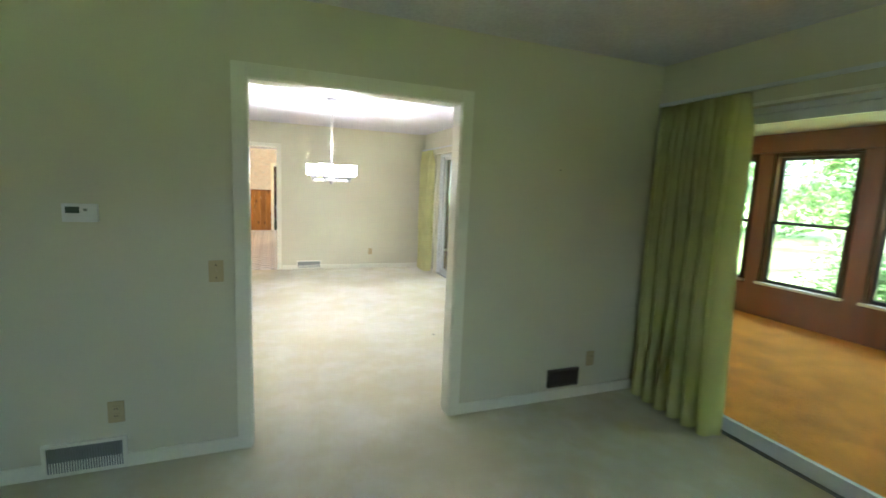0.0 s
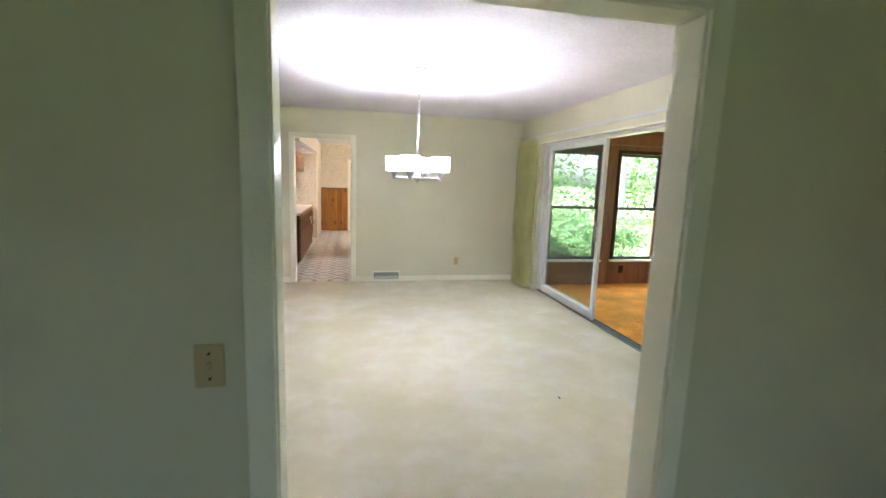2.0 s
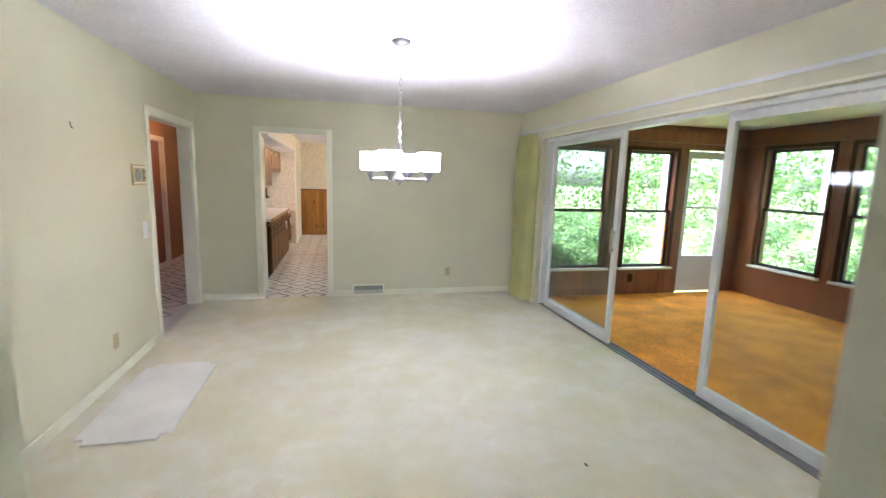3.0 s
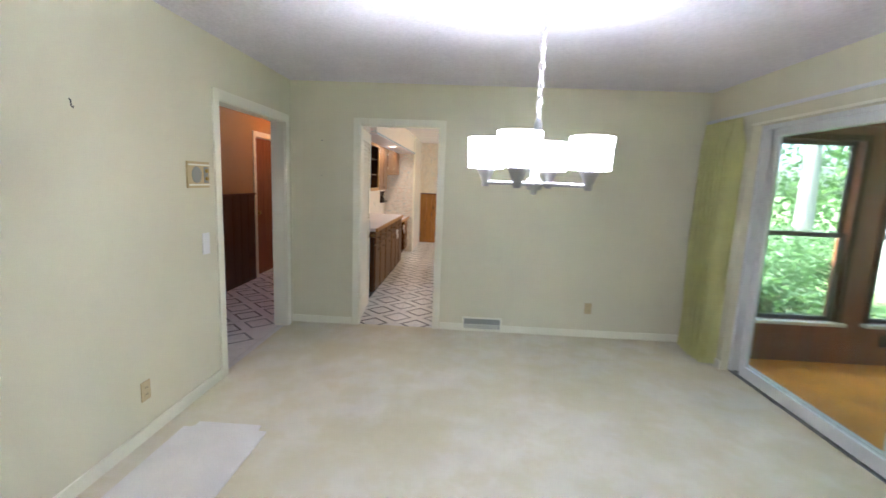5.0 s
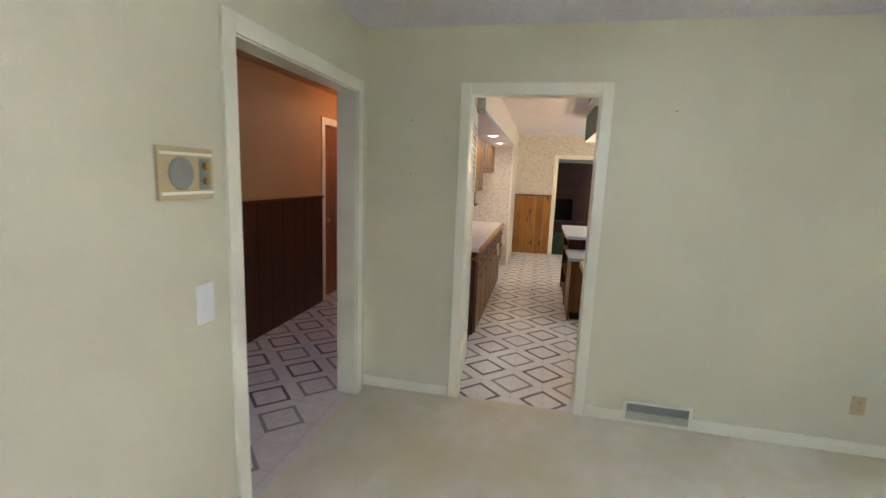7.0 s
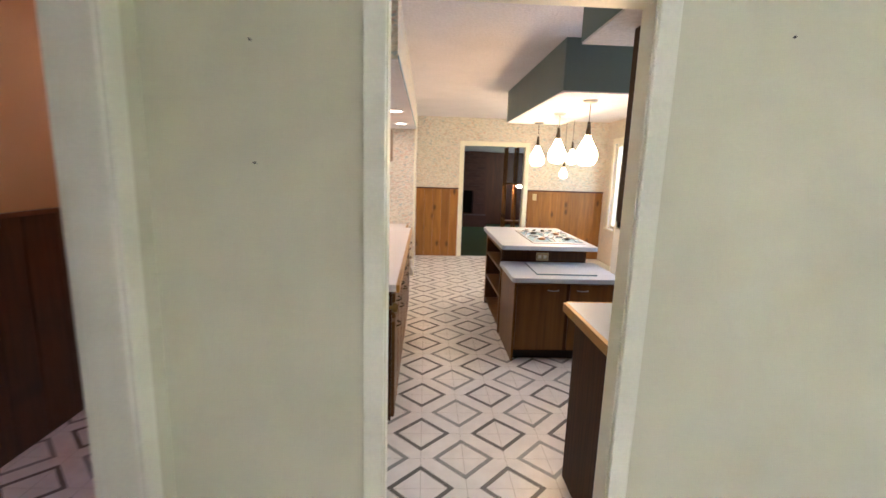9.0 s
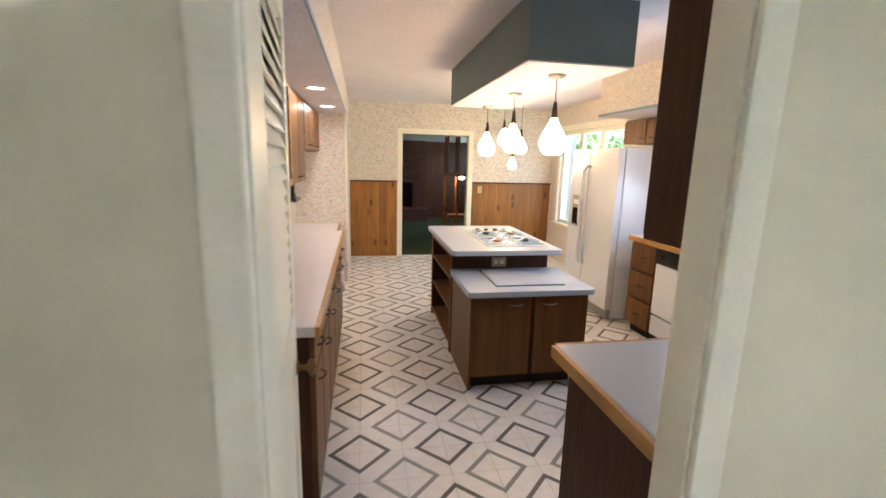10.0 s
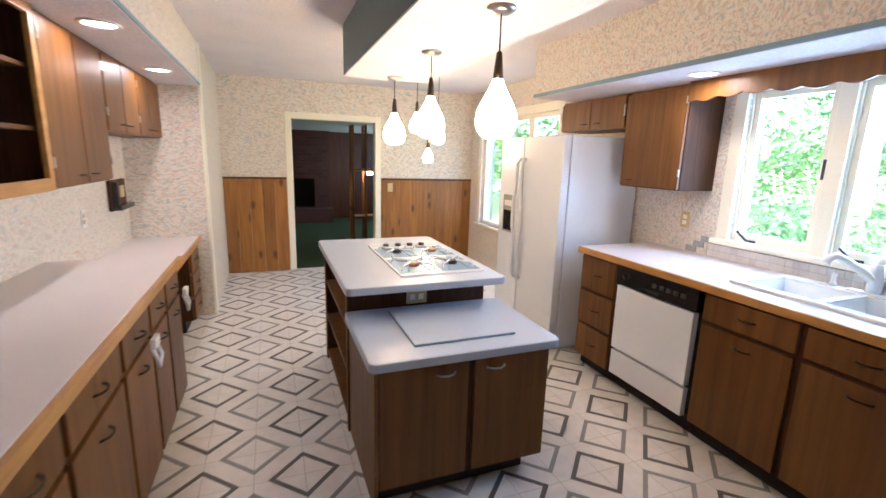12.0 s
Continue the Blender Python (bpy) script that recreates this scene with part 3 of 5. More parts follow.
def outlet(u, v, wall, label="ivory duplex outlet plate on the cream wall"):
    ob = thing("electrical_outlet", on_wall(u, v - 0.057, 0, wall), label, "outlet", "outlets")
    part("plate", slab(u - 0.036, u + 0.036, v - 0.057, v + 0.057, 0, 0.006, wall, 0.003), M_IVORY, ob)
    for s in (-1, 1):
        sock = part("socket", slab(u - 0.016, u + 0.016, v + s * 0.02 - 0.014, v + s * 0.02 + 0.014, 0.005, 0.009, wall, 0.002), M_IVORY, ob)
        for k in (-1, 1):
            part("slot", slab(u + k * 0.006 - 0.0015, u + k * 0.006 + 0.0015, v + s * 0.02 - 0.005, v + s * 0.02 + 0.005, 0.0085, 0.0096, wall), M_DARK, sock)
    return ob


def floor_vent(u0, u1, v0, v1, wall, mat, label):
    ob = thing("floor_vent", on_wall((u0 + u1) / 2, v0, 0, wall), label, "vent")
    bm = bmesh.new()
    for r in ((u0, u1, v0, v0 + 0.016), (u0, u1, v1 - 0.016, v1), (u0, u0 + 0.018, v0 + 0.016, v1 - 0.016), (u1 - 0.018, u1, v0 + 0.016, v1 - 0.016)):
        p, q = on_wall(r[0], r[2], 0, wall), on_wall(r[1], r[3], 0.02, wall)
        box(bm, *[min(a, b) for a, b in zip(p, q)], *[max(a, b) for a, b in zip(p, q)], 0.002)
    part("frame", bm, M_VENTDARK if mat is M_VENTDARK else M_TRIM, ob)
    part("backing", slab(u0 + 0.018, u1 - 0.018, v0 + 0.016, v1 - 0.016, 0.001, 0.006, wall), M_SHADOWBOX if mat is M_VENTDARK else M_VENT, ob)
    n = int((u1 - u0 - 0.04) / 0.0105)
    for k in range(n):
        u = u0 + 0.022 + k * (u1 - u0 - 0.044) / max(1, n - 1)
        part("slat", slab(u - 0.0028, u + 0.0028, v0 + 0.016, v1 - 0.016, 0.004, 0.014, wall), mat, ob)
    return ob


floor_vent(-0.84, -0.487, 0.006, 0.172, "A", M_VENT, "grey-beige metal wall register above the baseboard")
floor_vent(2.078, 2.342, 0.10, 0.232, "A", M_VENTDARK, "dark brown metal wall register")
floor_vent(0.628, 1.036, 0.01, 0.15, "B", M_VENT, "grey-beige metal wall register above the baseboard")
outlet(-0.527, 0.305, "A")
outlet(2.448, 0.285, "A")
outlet(1.90, 0.30, "B")
outlet(6.295, 0.285, "C")

sw = thing("light_switch", on_wall(-0.053, 0.962, 0, "A"), "ivory toggle switch plate beside the opening", "switch")
part("plate", slab(-0.089, -0.017, 0.964, 1.08, 0, 0.006, "A", 0.003), M_IVORY, sw)
part("toggle", slab(-0.058, -0.048, 1.012, 1.034, 0.005, 0.018, "A", 0.002), M_IVORY, sw)
for v in (0.988, 1.056):
    part("screw", lathe([(0.004, 0), (0.004, 0.003), (0.0, 0.004)], on_wall(-0.053, v, 0.009, "A"), 10, "Y"), M_BRONZE, sw)

th = thing("thermostat", on_wall(-0.614, 1.275, 0, "A"), "white digital thermostat on the cream wall", "thermostat")
part("body", slab(-0.683, -0.546, 1.276, 1.362, 0, 0.03, "A", 0.006), M_PLASTIC, th)
part("screen", slab(-0.668, -0.614, 1.318, 1.348, 0.029, 0.0312, "A"), material("grey_green_lcd", (0.10, 0.13, 0.10), 0.2), th)
part("button", slab(-0.598, -0.584, 1.328, 1.340, 0.029, 0.034, "A", 0.002), M_VENT, th)
part("button", slab(-0.576, -0.558, 1.330, 1.338, 0.029, 0.034, "A", 0.002), M_PLASTIC, th)
part("cover", slab(-0.678, -0.551, 1.280, 1.310, 0.029, 0.033, "A", 0.002), M_PLASTIC, th)

ic = thing("wall_intercom", on_wall(6.875, 1.418, 0, "C"), "ivory wall intercom with round grey speaker", "intercom")
part("panel", slab(6.758, 6.994, 1.418, 1.589, 0, 0.014, "C", 0.004), M_IVORY, ic)
part("rim", slab(6.764, 6.988, 1.562, 1.572, 0.013, 0.02, "C", 0.002), M_TRIM, ic)
part("rim", slab(6.764, 6.988, 1.434, 1.444, 0.013, 0.02, "C", 0.002), M_TRIM, ic)
part("speaker", lathe([(0.0, 0.016), (0.05, 0.018), (0.054, 0.014), (0.054, 0.01)], (CX, 6.85, 1.503), 28, "X"), M_VENT, ic, "grey speaker cloth")
part("control_panel", slab(6.928, 6.976, 1.45, 1.556, 0.013, 0.017, "C", 0.002), M_VENT, ic)
for v in (1.478, 1.53):
    part("knob", lathe([(0.013, 0.016), (0.012, 0.03), (0.0, 0.031)], (CX, 6.952, v), 16, "X"), M_BRASS, ic)
bp_ = thing("switch_plate", on_wall(6.94, 0.966, 0, "C"), "white blank plastic switch plate", "switch")
part("plate", slab(6.9, 6.981, 0.966, 1.112, 0, 0.007, "C", 0.003), M_PLASTIC, bp_)
hk = thing("wall_hook", on_wall(5.955, 1.76, 0, "C"), "small dark picture hook screwed into the wall", "hook")
part("hook", tube([(CX, 5.955, 1.82), (CX + 0.008, 5.955, 1.816), (CX + 0.01, 5.955, 1.79), (CX + 0.018, 5.955, 1.782), (CX + 0.02, 5.955, 1.79)], 0.003), M_DARK, hk)
for u, v, w in ((-0.845, 1.875, "B"), (-0.846, 1.533, "B"), (0.738, 1.946, "B"), (2.057, 1.66, "A")):
    nail = thing("nail", on_wall(u, v, 0, w), "small dark nail in the cream wall", "nail", "nails")
    part("head", lathe([(0.004, 0.0), (0.004, -0.005), (0.0, -0.006)], on_wall(u, v, 0, w), 10, "Y"), M_VENTDARK, nail)
rug = thing("carpet_remnant", (-0.8, 6.0, 0), "pale carpet remnant lying on the cream carpet", "rug")
bm = boxes((-1.02, 5.35, 0.0, -0.515, 6.47, 0.012))
bmesh.ops.bevel(bm, geom=[e for e in bm.edges if abs(e.verts[0].co.z - e.verts[1].co.z) > 0.005], offset=0.06, segments=5, affect="EDGES")
part("mat", bm, M_RUG, rug)
spot = thing("lint", (1.776, 4.677, 0), "tiny dark scrap of lint on the carpet", "scrap")
part("scrap", boxes((1.77, 4.662, 0, 1.782, 4.689, 0.004), bevel=0.0015), M_VENTDARK, spot)

# ---- curtains and sliding doors ----


def curtain(x, y0, y1, z0, z1, label, folds, flare=0.0, seed=1):
    rnd = random.Random(seed)
    ob = thing("curtain", (x, (y0 + y1) / 2, z0), label, "curtain", "curtains")
    bm = bmesh.new()
    n, m = folds * 12, 20
    phase = [rnd.uniform(-0.5, 0.5) for _ in range(folds + 1)]
    grid = []
    for j in range(m + 1):
        v = j / m
        row = []
        for i in range(n + 1):
            u = i / n
            a = u * folds * 2 * math.pi + phase[int(u * folds)] * 0.6 * math.sin(u * folds * math.pi) ** 2
            amp = (0.044 + 0.026 * (1 - v) ** 0.6) * (1 + 0.3 * math.sin(5.1 * u + 2.0 * v)) * (0.35 if v > 0.96 else 0.6 if v > 0.9 else 1.0)
            fold = 2.0 * abs(math.sin(a / 2)) ** 0.8 - 1.15
            yy = y0 + (y1 - y0) * u + 0.01 * math.sin(3 * a + 4 * v) - flare * (1 - v) * (1 - u)
            row.append(bm.verts.new((x - amp * fold + 0.006 * math.sin(9 * v + 7 * u), yy, z0 + (z1 - z0) * v)))
        grid.append(row)
    for j in range(m):
        for i in range(n):
            bm.faces.new((grid[j][i], grid[j][i + 1], grid[j + 1][i + 1], grid[j + 1][i]))
    bmesh.ops.solidify(bm, geom=bm.faces[:], thickness=0.004)
    part("drape", bm, M_CURTAIN, ob, smooth=True)
    return ob


def curtain_rod(x, y0, y1, z, wall_x):
    ob = thing("curtain_rod", (wall_x, (y0 + y1) / 2, z), "white metal traverse rod on the wall", "curtain rod", "rods")
    part("rail", boxes((x - 0.008, y0, z - 0.012, x + 0.008, y1, z + 0.012), bevel=0.004), M_WHITE, ob)
    for y in (y0 + 0.03, (y0 + y1) / 2, y1 - 0.03):
        part("bracket", boxes((x + 0.008, y - 0.012, z - 0.01, wall_x, y + 0.012, z + 0.01), bevel=0.002), M_WHITE, ob)
    return ob


curtain(2.80, 7.87, 8.37, 0.02, 2.13, "yellow-green pleated curtain drawn into the corner", 6, 0.0, 3)
curtain(2.80, 2.40, 3.03, 0.02, 2.13, "yellow-green pleated curtain beside the sliding door", 6, 0.06, 5)
curtain_rod(2.83, 3.75, 8.42, 2.155, DX)
curtain_rod(2.83, -1.4, 3.06, 2.155, DX)


M_ALU = material("dull_aluminium", (0.30, 0.30, 0.29), 0.4, 100, 0.1, metal=0.9)


def glass_panel(parent, x, y0, y1, z0, z1, handle_y=None):
    """A framed glass panel in the plane x."""
    w, t = 0.055, 0.018
    bm = boxes((x - t, y0, z0, x + t, y0 + w, z1), (x - t, y1 - w, z0, x + t, y1, z1), (x - t, y0 + w, z0, x + t, y1 - w, z0 + 0.09), (x - t, y0 + w, z1 - w, x + t, y1 - w, z1), bevel=0.003)
    fr = part("panel_frame", bm, M_WHITE, parent)
    pane = part("pane", boxes((x - 0.003, y0 + w, z0 + 0.09, x + 0.003, y1 - w, z1 - w)), M_GLASS, fr)
    pane.visible_shadow = False
    if handle_y is not None:
        part("handle", boxes((x - t - 0.035, handle_y - 0.012, 0.9, x - t - 0.018, handle_y + 0.012, 1.12), (x - t - 0.02, handle_y - 0.01, 0.91, x - t, handle_y + 0.01, 0.935), (x - t - 0.02, handle_y - 0.01, 1.085, x - t, handle_y + 0.01, 1.11), bevel=0.004), M_NICKEL, fr)
    return fr


def sliding_door(name, y0, y1, top, panels, label):
    ob = tagged(new(name), label, "sliding door", "", "structure")
    ob.location = (2.97, (y0 + y1) / 2, 0)
    part("track", boxes((2.951, y0, -0.02, 3.05, y1, 0.008), (2.982, y0, 0.008, 2.988, y1, 0.02), (3.027, y0, 0.008, 3.033, y1, 0.024)), M_ALU, ob, "dull aluminium floor track")
    part("outer_frame", boxes((2.945, y0, 0.012, 3.05, y0 + 0.035, top), (2.945, y1 - 0.035, 0.012, 3.05, y1, top), (2.945, y0 + 0.035, top - 0.035, 3.05, y1 - 0.035, top), bevel=0.002), M_WHITE, ob)
    part("head_trim", boxes((DX - 0.008, y0 - 0.02, top, DX, y1 + 0.02, top + 0.018), bevel=0.002), M_TRIM, ob)
    for x, a, b, h in panels:
        glass_panel(ob, x, a, b, 0.014, top - 0.036, h)
    return ob


sliding_door("door_dining_slider", *SD, ((3.03, 6.38, 7.765, None), (2.985, 6.31, 7.68, 6.34), (3.03, 4.155, 5.25, None)), "white aluminium sliding glass door standing half open")
sliding_door("door_living_slider", *SL, ((2.985, 1.30, 2.545, 1.34), (3.03, 0.1, 1.36, None), (2.985, -1.065, 0.15, None)), "white aluminium sliding glass door, closed")

# ---- chandelier ----
ch = thing("chandelier", (HUB[0], HUB[1], H1), "brushed nickel chandelier with lit white drum shades", "chandelier")
part("canopy", lathe([(0.065, H1), (0.065, H1 - 0.012), (0.05, H1 - 0.028), (0.012, H1 - 0.034), (0.0, H1 - 0.04)], (HUB[0], HUB[1], 0)), M_SHADEDNICKEL, ch, smooth=True)
z = H1 - 0.04
k = 0
while z > 1.815:
    a = radians(90 * (k % 2) + 20)
    d = Vector((math.cos(a), math.sin(a), 0)) * 0.011
    c = Vector((HUB[0], HUB[1], z - 0.02))
    link = [c + d * math.cos(t) * 1.0 + Vector((0, 0, 0.021 * math.sin(t))) for t in [2 * math.pi * q / 12 for q in range(13)]]
    part("chain_link", tube(link, 0.0028, 6), M_NICKEL, ch, smooth=True)
    z -= 0.034
    k += 1
part("stem", lathe([(0.0, 1.785), (0.008, 1.78), (0.016, 1.76), (0.016, 1.555), (0.03, 1.55), (0.03, 1.51), (0.012, 1.503), (0.012, 1.49), (0.0, 1.487)], (HUB[0], HUB[1], 0)), M_NICKEL, ch, smooth=True)
for k in range(4):
    a = radians(ARM0 + 90 * k)
    ex, ey = HUB[0] + SHADE_R * math.cos(a), HUB[1] + SHADE_R * math.sin(a)
    part("arm", tube([(HUB[0], HUB[1], 1.53), (ex, ey, 1.53)], 0.0085), M_NICKEL, ch)
    part("socket_cup", lathe([(0.014, 1.513), (0.016, 1.535), (0.022, 1.547), (0.036, 1.58), (0.036, 1.593)], (ex, ey, 0)), M_NICKEL, ch, smooth=True)
    r = SHADE_D / 2
    part("shade", lathe([(r - 0.006, 1.588), (r * 0.93, 1.588), (r, 1.709), (r - 0.004, 1.709), (r * 0.93 - 0.004, 1.59)][1:], (ex, ey, 0), 32, "Z", False), M_SHADE, ch, "lit white fabric drum shade")
    # added disc keeps the bulb's downward light off the metal arms
    part("down_light_stop", lathe([(0.0, 1.591), (r * 0.93 - 0.006, 1.591), (r * 0.93 - 0.006, 1.593), (0.0, 1.593)], (ex, ey, 0), 32), M_SHADE, ch, "added glowing disc that stops light below the shade")

# ---- kitchen ----


def bow(c, along, out, length=0.09, r=0.0045):
    """A bowed bar handle centred on c, along one direction, standing out by another."""
    c, along, out = Vector(c), Vector(along), Vector(out)
    pts = [c + along * (length * (k / 6 - 0.5)) + out * (0.026 * math.sin(math.pi * k / 6) ** 0.6) for k in range(7)]
    return tube(pts, r, 6)


def base_unit(y0, y1, x_back, x_face, z1, side, label, drawers=1, door=True, group="base cabinets", body_top=None):
    """A base cabinet against a side wall: carcass, toe kick, drawer fronts and a door, each with a handle. side: +1 faces +x."""
    ob = thing("base_cabinet", ((x_back + x_face) / 2, (y0 + y1) / 2, 0), label, "cabinet", group)
    f = x_face
    lo, hi = sorted((x_back, f - side * 0.02))
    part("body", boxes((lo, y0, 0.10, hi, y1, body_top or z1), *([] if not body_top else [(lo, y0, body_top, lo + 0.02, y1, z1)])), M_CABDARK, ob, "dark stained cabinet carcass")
    lo, hi = sorted((x_back, f - side * 0.08))
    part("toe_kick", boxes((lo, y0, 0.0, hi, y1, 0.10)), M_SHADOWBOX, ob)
    g = 0.016
    tops = []
    zt = z1 - 0.02
    for k in range(drawers):
        h = 0.14 if door else (z1 - 0.13) / drawers - 0.012
        tops.append(("drawer", zt - h, zt))
        zt -= h + 0.022
    if door:
        tops.append(("door", 0.115, zt))
    for kind, a, b in tops:
        lo, hi = sorted((f - side * 0.02, f))
        fr = part(kind, boxes((lo, y0 + g, a, hi, y1 - g, b), bevel=0.004), M_CAB, ob)
        hz = (a + b) / 2 if kind == "drawer" else b - 0.06
        part("handle", bow((f, (y0 + y1) / 2, hz), (0, 1, 0), (side, 0, 0)), M_BRONZE, fr, "antique bronze bow handle", True)
    return ob


def wall_unit(y0, y1, x_back, x_face, z0, z1, side, doors, label, handle_low=True, open_front=False):
    ob = thing("wall_cabinet", ((x_back + x_face) / 2, (y0 + y1) / 2, z0), label, "cabinet", "wall cabinets")
    f = x_face - side * 0.02
    a, b = sorted((x_back, f))
    t = 0.018
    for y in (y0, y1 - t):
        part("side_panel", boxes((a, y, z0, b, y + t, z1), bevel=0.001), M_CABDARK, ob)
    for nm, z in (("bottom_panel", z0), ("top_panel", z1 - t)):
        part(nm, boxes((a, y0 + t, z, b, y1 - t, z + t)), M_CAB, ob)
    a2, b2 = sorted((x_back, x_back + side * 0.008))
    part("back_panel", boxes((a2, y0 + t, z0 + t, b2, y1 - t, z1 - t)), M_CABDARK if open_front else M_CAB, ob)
    if open_front:
        for k in (1, 2):
            zz = z0 + (z1 - z0) * k / 3
            part("shelf", boxes((a + 0.01, y0 + t, zz, b - 0.02, y1 - t, zz + 0.018), bevel=0.002), M_CAB, ob)
        lo, hi = sorted((f, x_face))
        part("face_frame", boxes((lo, y0, z0, hi, y0 + 0.045, z1), (lo, y1 - 0.045, z0, hi, y1, z1), (lo, y0 + 0.045, z0, hi, y1 - 0.045, z0 + 0.05), (lo, y0 + 0.045, z1 - 0.04, hi, y1 - 0.045, z1), bevel=0.002), M_OAK, ob, "golden brown face frame")
        return ob
    lo, hi = sorted((f, x_face))
    w = (y1 - y0) / doors
    for k in range(doors):
        c0, c1 = y0 + w * k + 0.006, y0 + w * (k + 1) - 0.006
        d = part("door", boxes((lo, c0, z0 + 0.008, hi, c1, z1 - 0.02), bevel=0.004), M_CAB, ob)
        hy = c1 - 0.07 if k % 2 == 0 else c0 + 0.07
        part("handle", bow((x_face, hy, z0 + 0.05), (0, 1, 0), (side, 0, 0), 0.08, 0.004), M_BRONZE, d, "antique bronze bow handle", True)
        he = c0 if k % 2 == 0 else c1
        for hz in (z0 + 0.09, z1 - 0.12):
            e0, e1 = sorted((x_face - side * 0.004, x_face + side * 0.005))
            part("hinge", boxes((e0, he - 0.006, hz, e1, he + 0.006, hz + 0.045), bevel=0.002), M_NICKEL, d, "small bright hinge")
    return ob


# left run
XL, XLF = -1.10, -0.49
edges = [9.45, 9.78, 10.17, 10.66, 11.07, 11.40, 11.75]
for a, b in zip(edges, edges[1:]):
    base_unit(a, b, XL, XLF, 0.87, 1, "walnut base cabinet with drawer above a door")


def worktop(name, x0, y0, x1, y1, z1, label, strips, t=0.04, edge_mat=None, top=None):
    ob = thing(name, ((x0 + x1) / 2, (y0 + y1) / 2, z1 - t), label, "countertop")
    part("slab", boxes((x0, y0, z1 - t, x1, y1, z1), bevel=0.004), top or M_TOP, ob)
    for s in strips:
        part("edge_strip", boxes(s, bevel=0.003), edge_mat or M_OAK, ob, "golden wood edging strip")
    return ob


worktop("countertop", XL, 9.43, -0.485, 11.76, 0.91, "pale pinkish laminate countertop with golden wood edge", [(-0.485, 9.43, 0.868, -0.465, 11.76, 0.9095)])
worktop("desk_top", XL, 11.762, -0.592, 13.36, 0.75, "pale laminate desk top with golden wood edge", [(-0.592, 11.762, 0.708, -0.572, 13.36, 0.7495)])
base_unit(12.93, 13.355, XL, -0.60, 0.708, 1, "walnut desk pedestal with three drawers", 3, False)
wall_unit(9.46, 10.29, XL, -0.80, 1.33, 2.045, 1, 1, "walnut wall cabinet with a closed door")
wall_unit(10.29, 11.20, XL, -0.80, 1.33, 2.045, 1, 0, "walnut wall cabinet without doors, showing empty shelves", True, True)
wall_unit(11.20, 11.95, XL, -0.80, 1.33, 2.045, 1, 2, "walnut wall cabinet with two doors")
wall_unit(11.97, 13.35, XL, -0.80, 1.60, 2.045, 1, 4, "short walnut wall cabinet with four doors")
for y in (10.95, 11.70):
    lk = thing("child_lock", (-0.463, y, 0.62), "white plastic child lock hooked on cabinet handles", "child lock", "child locks")
    part("loop", tube([(-0.458, y - 0.03, 0.70), (-0.44, y - 0.035, 0.64), (-0.445, y, 0.60), (-0.44, y + 0.035, 0.64), (-0.458, y + 0.03, 0.70)], 0.009), M_PLASTIC, lk, smooth=True)
    part("clip", boxes((-0.462, y - 0.04, 0.69, -0.44, y + 0.04, 0.735), bevel=0.008), M_PLASTIC, lk)
ph = thing("wall_phone_jack", (-1.10, 13.03, 1.03), "dark brown wall phone mounting plate", "phone plate")
part("plate", boxes((-1.10, 12.86, 1.04, -1.075, 13.24, 1.27), bevel=0.006), M_CABDARK, ph)
part("cradle", boxes((-1.075, 12.87, 1.045, -1.02, 13.23, 1.08), (-1.075, 12.87, 1.08, -1.035, 12.90, 1.26), bevel=0.004), M_BLACK, ph)
part("jack", boxes((-1.075, 13.06, 1.13, -1.066, 13.16, 1.22), bevel=0.002), M_IVORY, ph)
for y, z in ((10.76, 1.13), (12.35, 1.0)):
    ot = thing("electrical_outlet", (-1.10, y, z), "white outlet plate on the papered wall", "outlet", "outlets")
    part("plate", boxes((-1.10, y - 0.036, z, -1.094, y + 0.036, z + 0.114), bevel=0.002), M_PLASTIC, ot)
    for s in (z + 0.037, z + 0.077):
        part("socket", boxes((-1.095, y - 0.016, s - 0.014, -1.0915, y + 0.016, s + 0.014), bevel=0.001), M_IVORY, ot)
    if y < 11:
        part("plug_in_cover", lathe([(0.034, -1.091), (0.036, -1.07), (0.03, -1.05), (0.016, -1.042), (0.0, -1.04)], (0, y + 0.03, z + 0.07), 24, "X"), M_PLASTIC, ot, "round white plug-in cover", True)
so = thing("electrical_outlet", (KX, 11.2, 1.07), "ivory outlet plate on the papered wall by the sink", "outlet", "outlets")
part("plate", boxes((KX - 0.006, 11.165, 1.07, KX, 11.235, 1.184), bevel=0.002), M_IVORY, so)
for z in (1.107, 1.147):
    part("socket", boxes((KX - 0.009, 11.184, z - 0.014, KX - 0.005, 11.216, z + 0.014), bevel=0.001), M_TRIM, so)


def can_light(x, y, z):
    ob = thing("recessed_light", (x, y, z), "lit round recessed ceiling light with white rim", "recessed light", "recessed lights")
    part("rim", lathe([(0.062, z), (0.085, z), (0.085, z - 0.006), (0.07, z - 0.009), (0.062, z - 0.004)], (x, y, 0), 28, "Z", False), M_PLASTIC, ob, smooth=True)
    part("lens", lathe([(0.062, z + 0.0), (0.062, z - 0.003), (0.0, z - 0.0035)], (x, y, 0), 28), M_LENS, ob, "glowing lens")
    return ob


can_light(-0.64, 11.41, 2.047)
can_light(-0.65, 12.61, 2.047)
can_light(2.325, 10.815, 2.012)

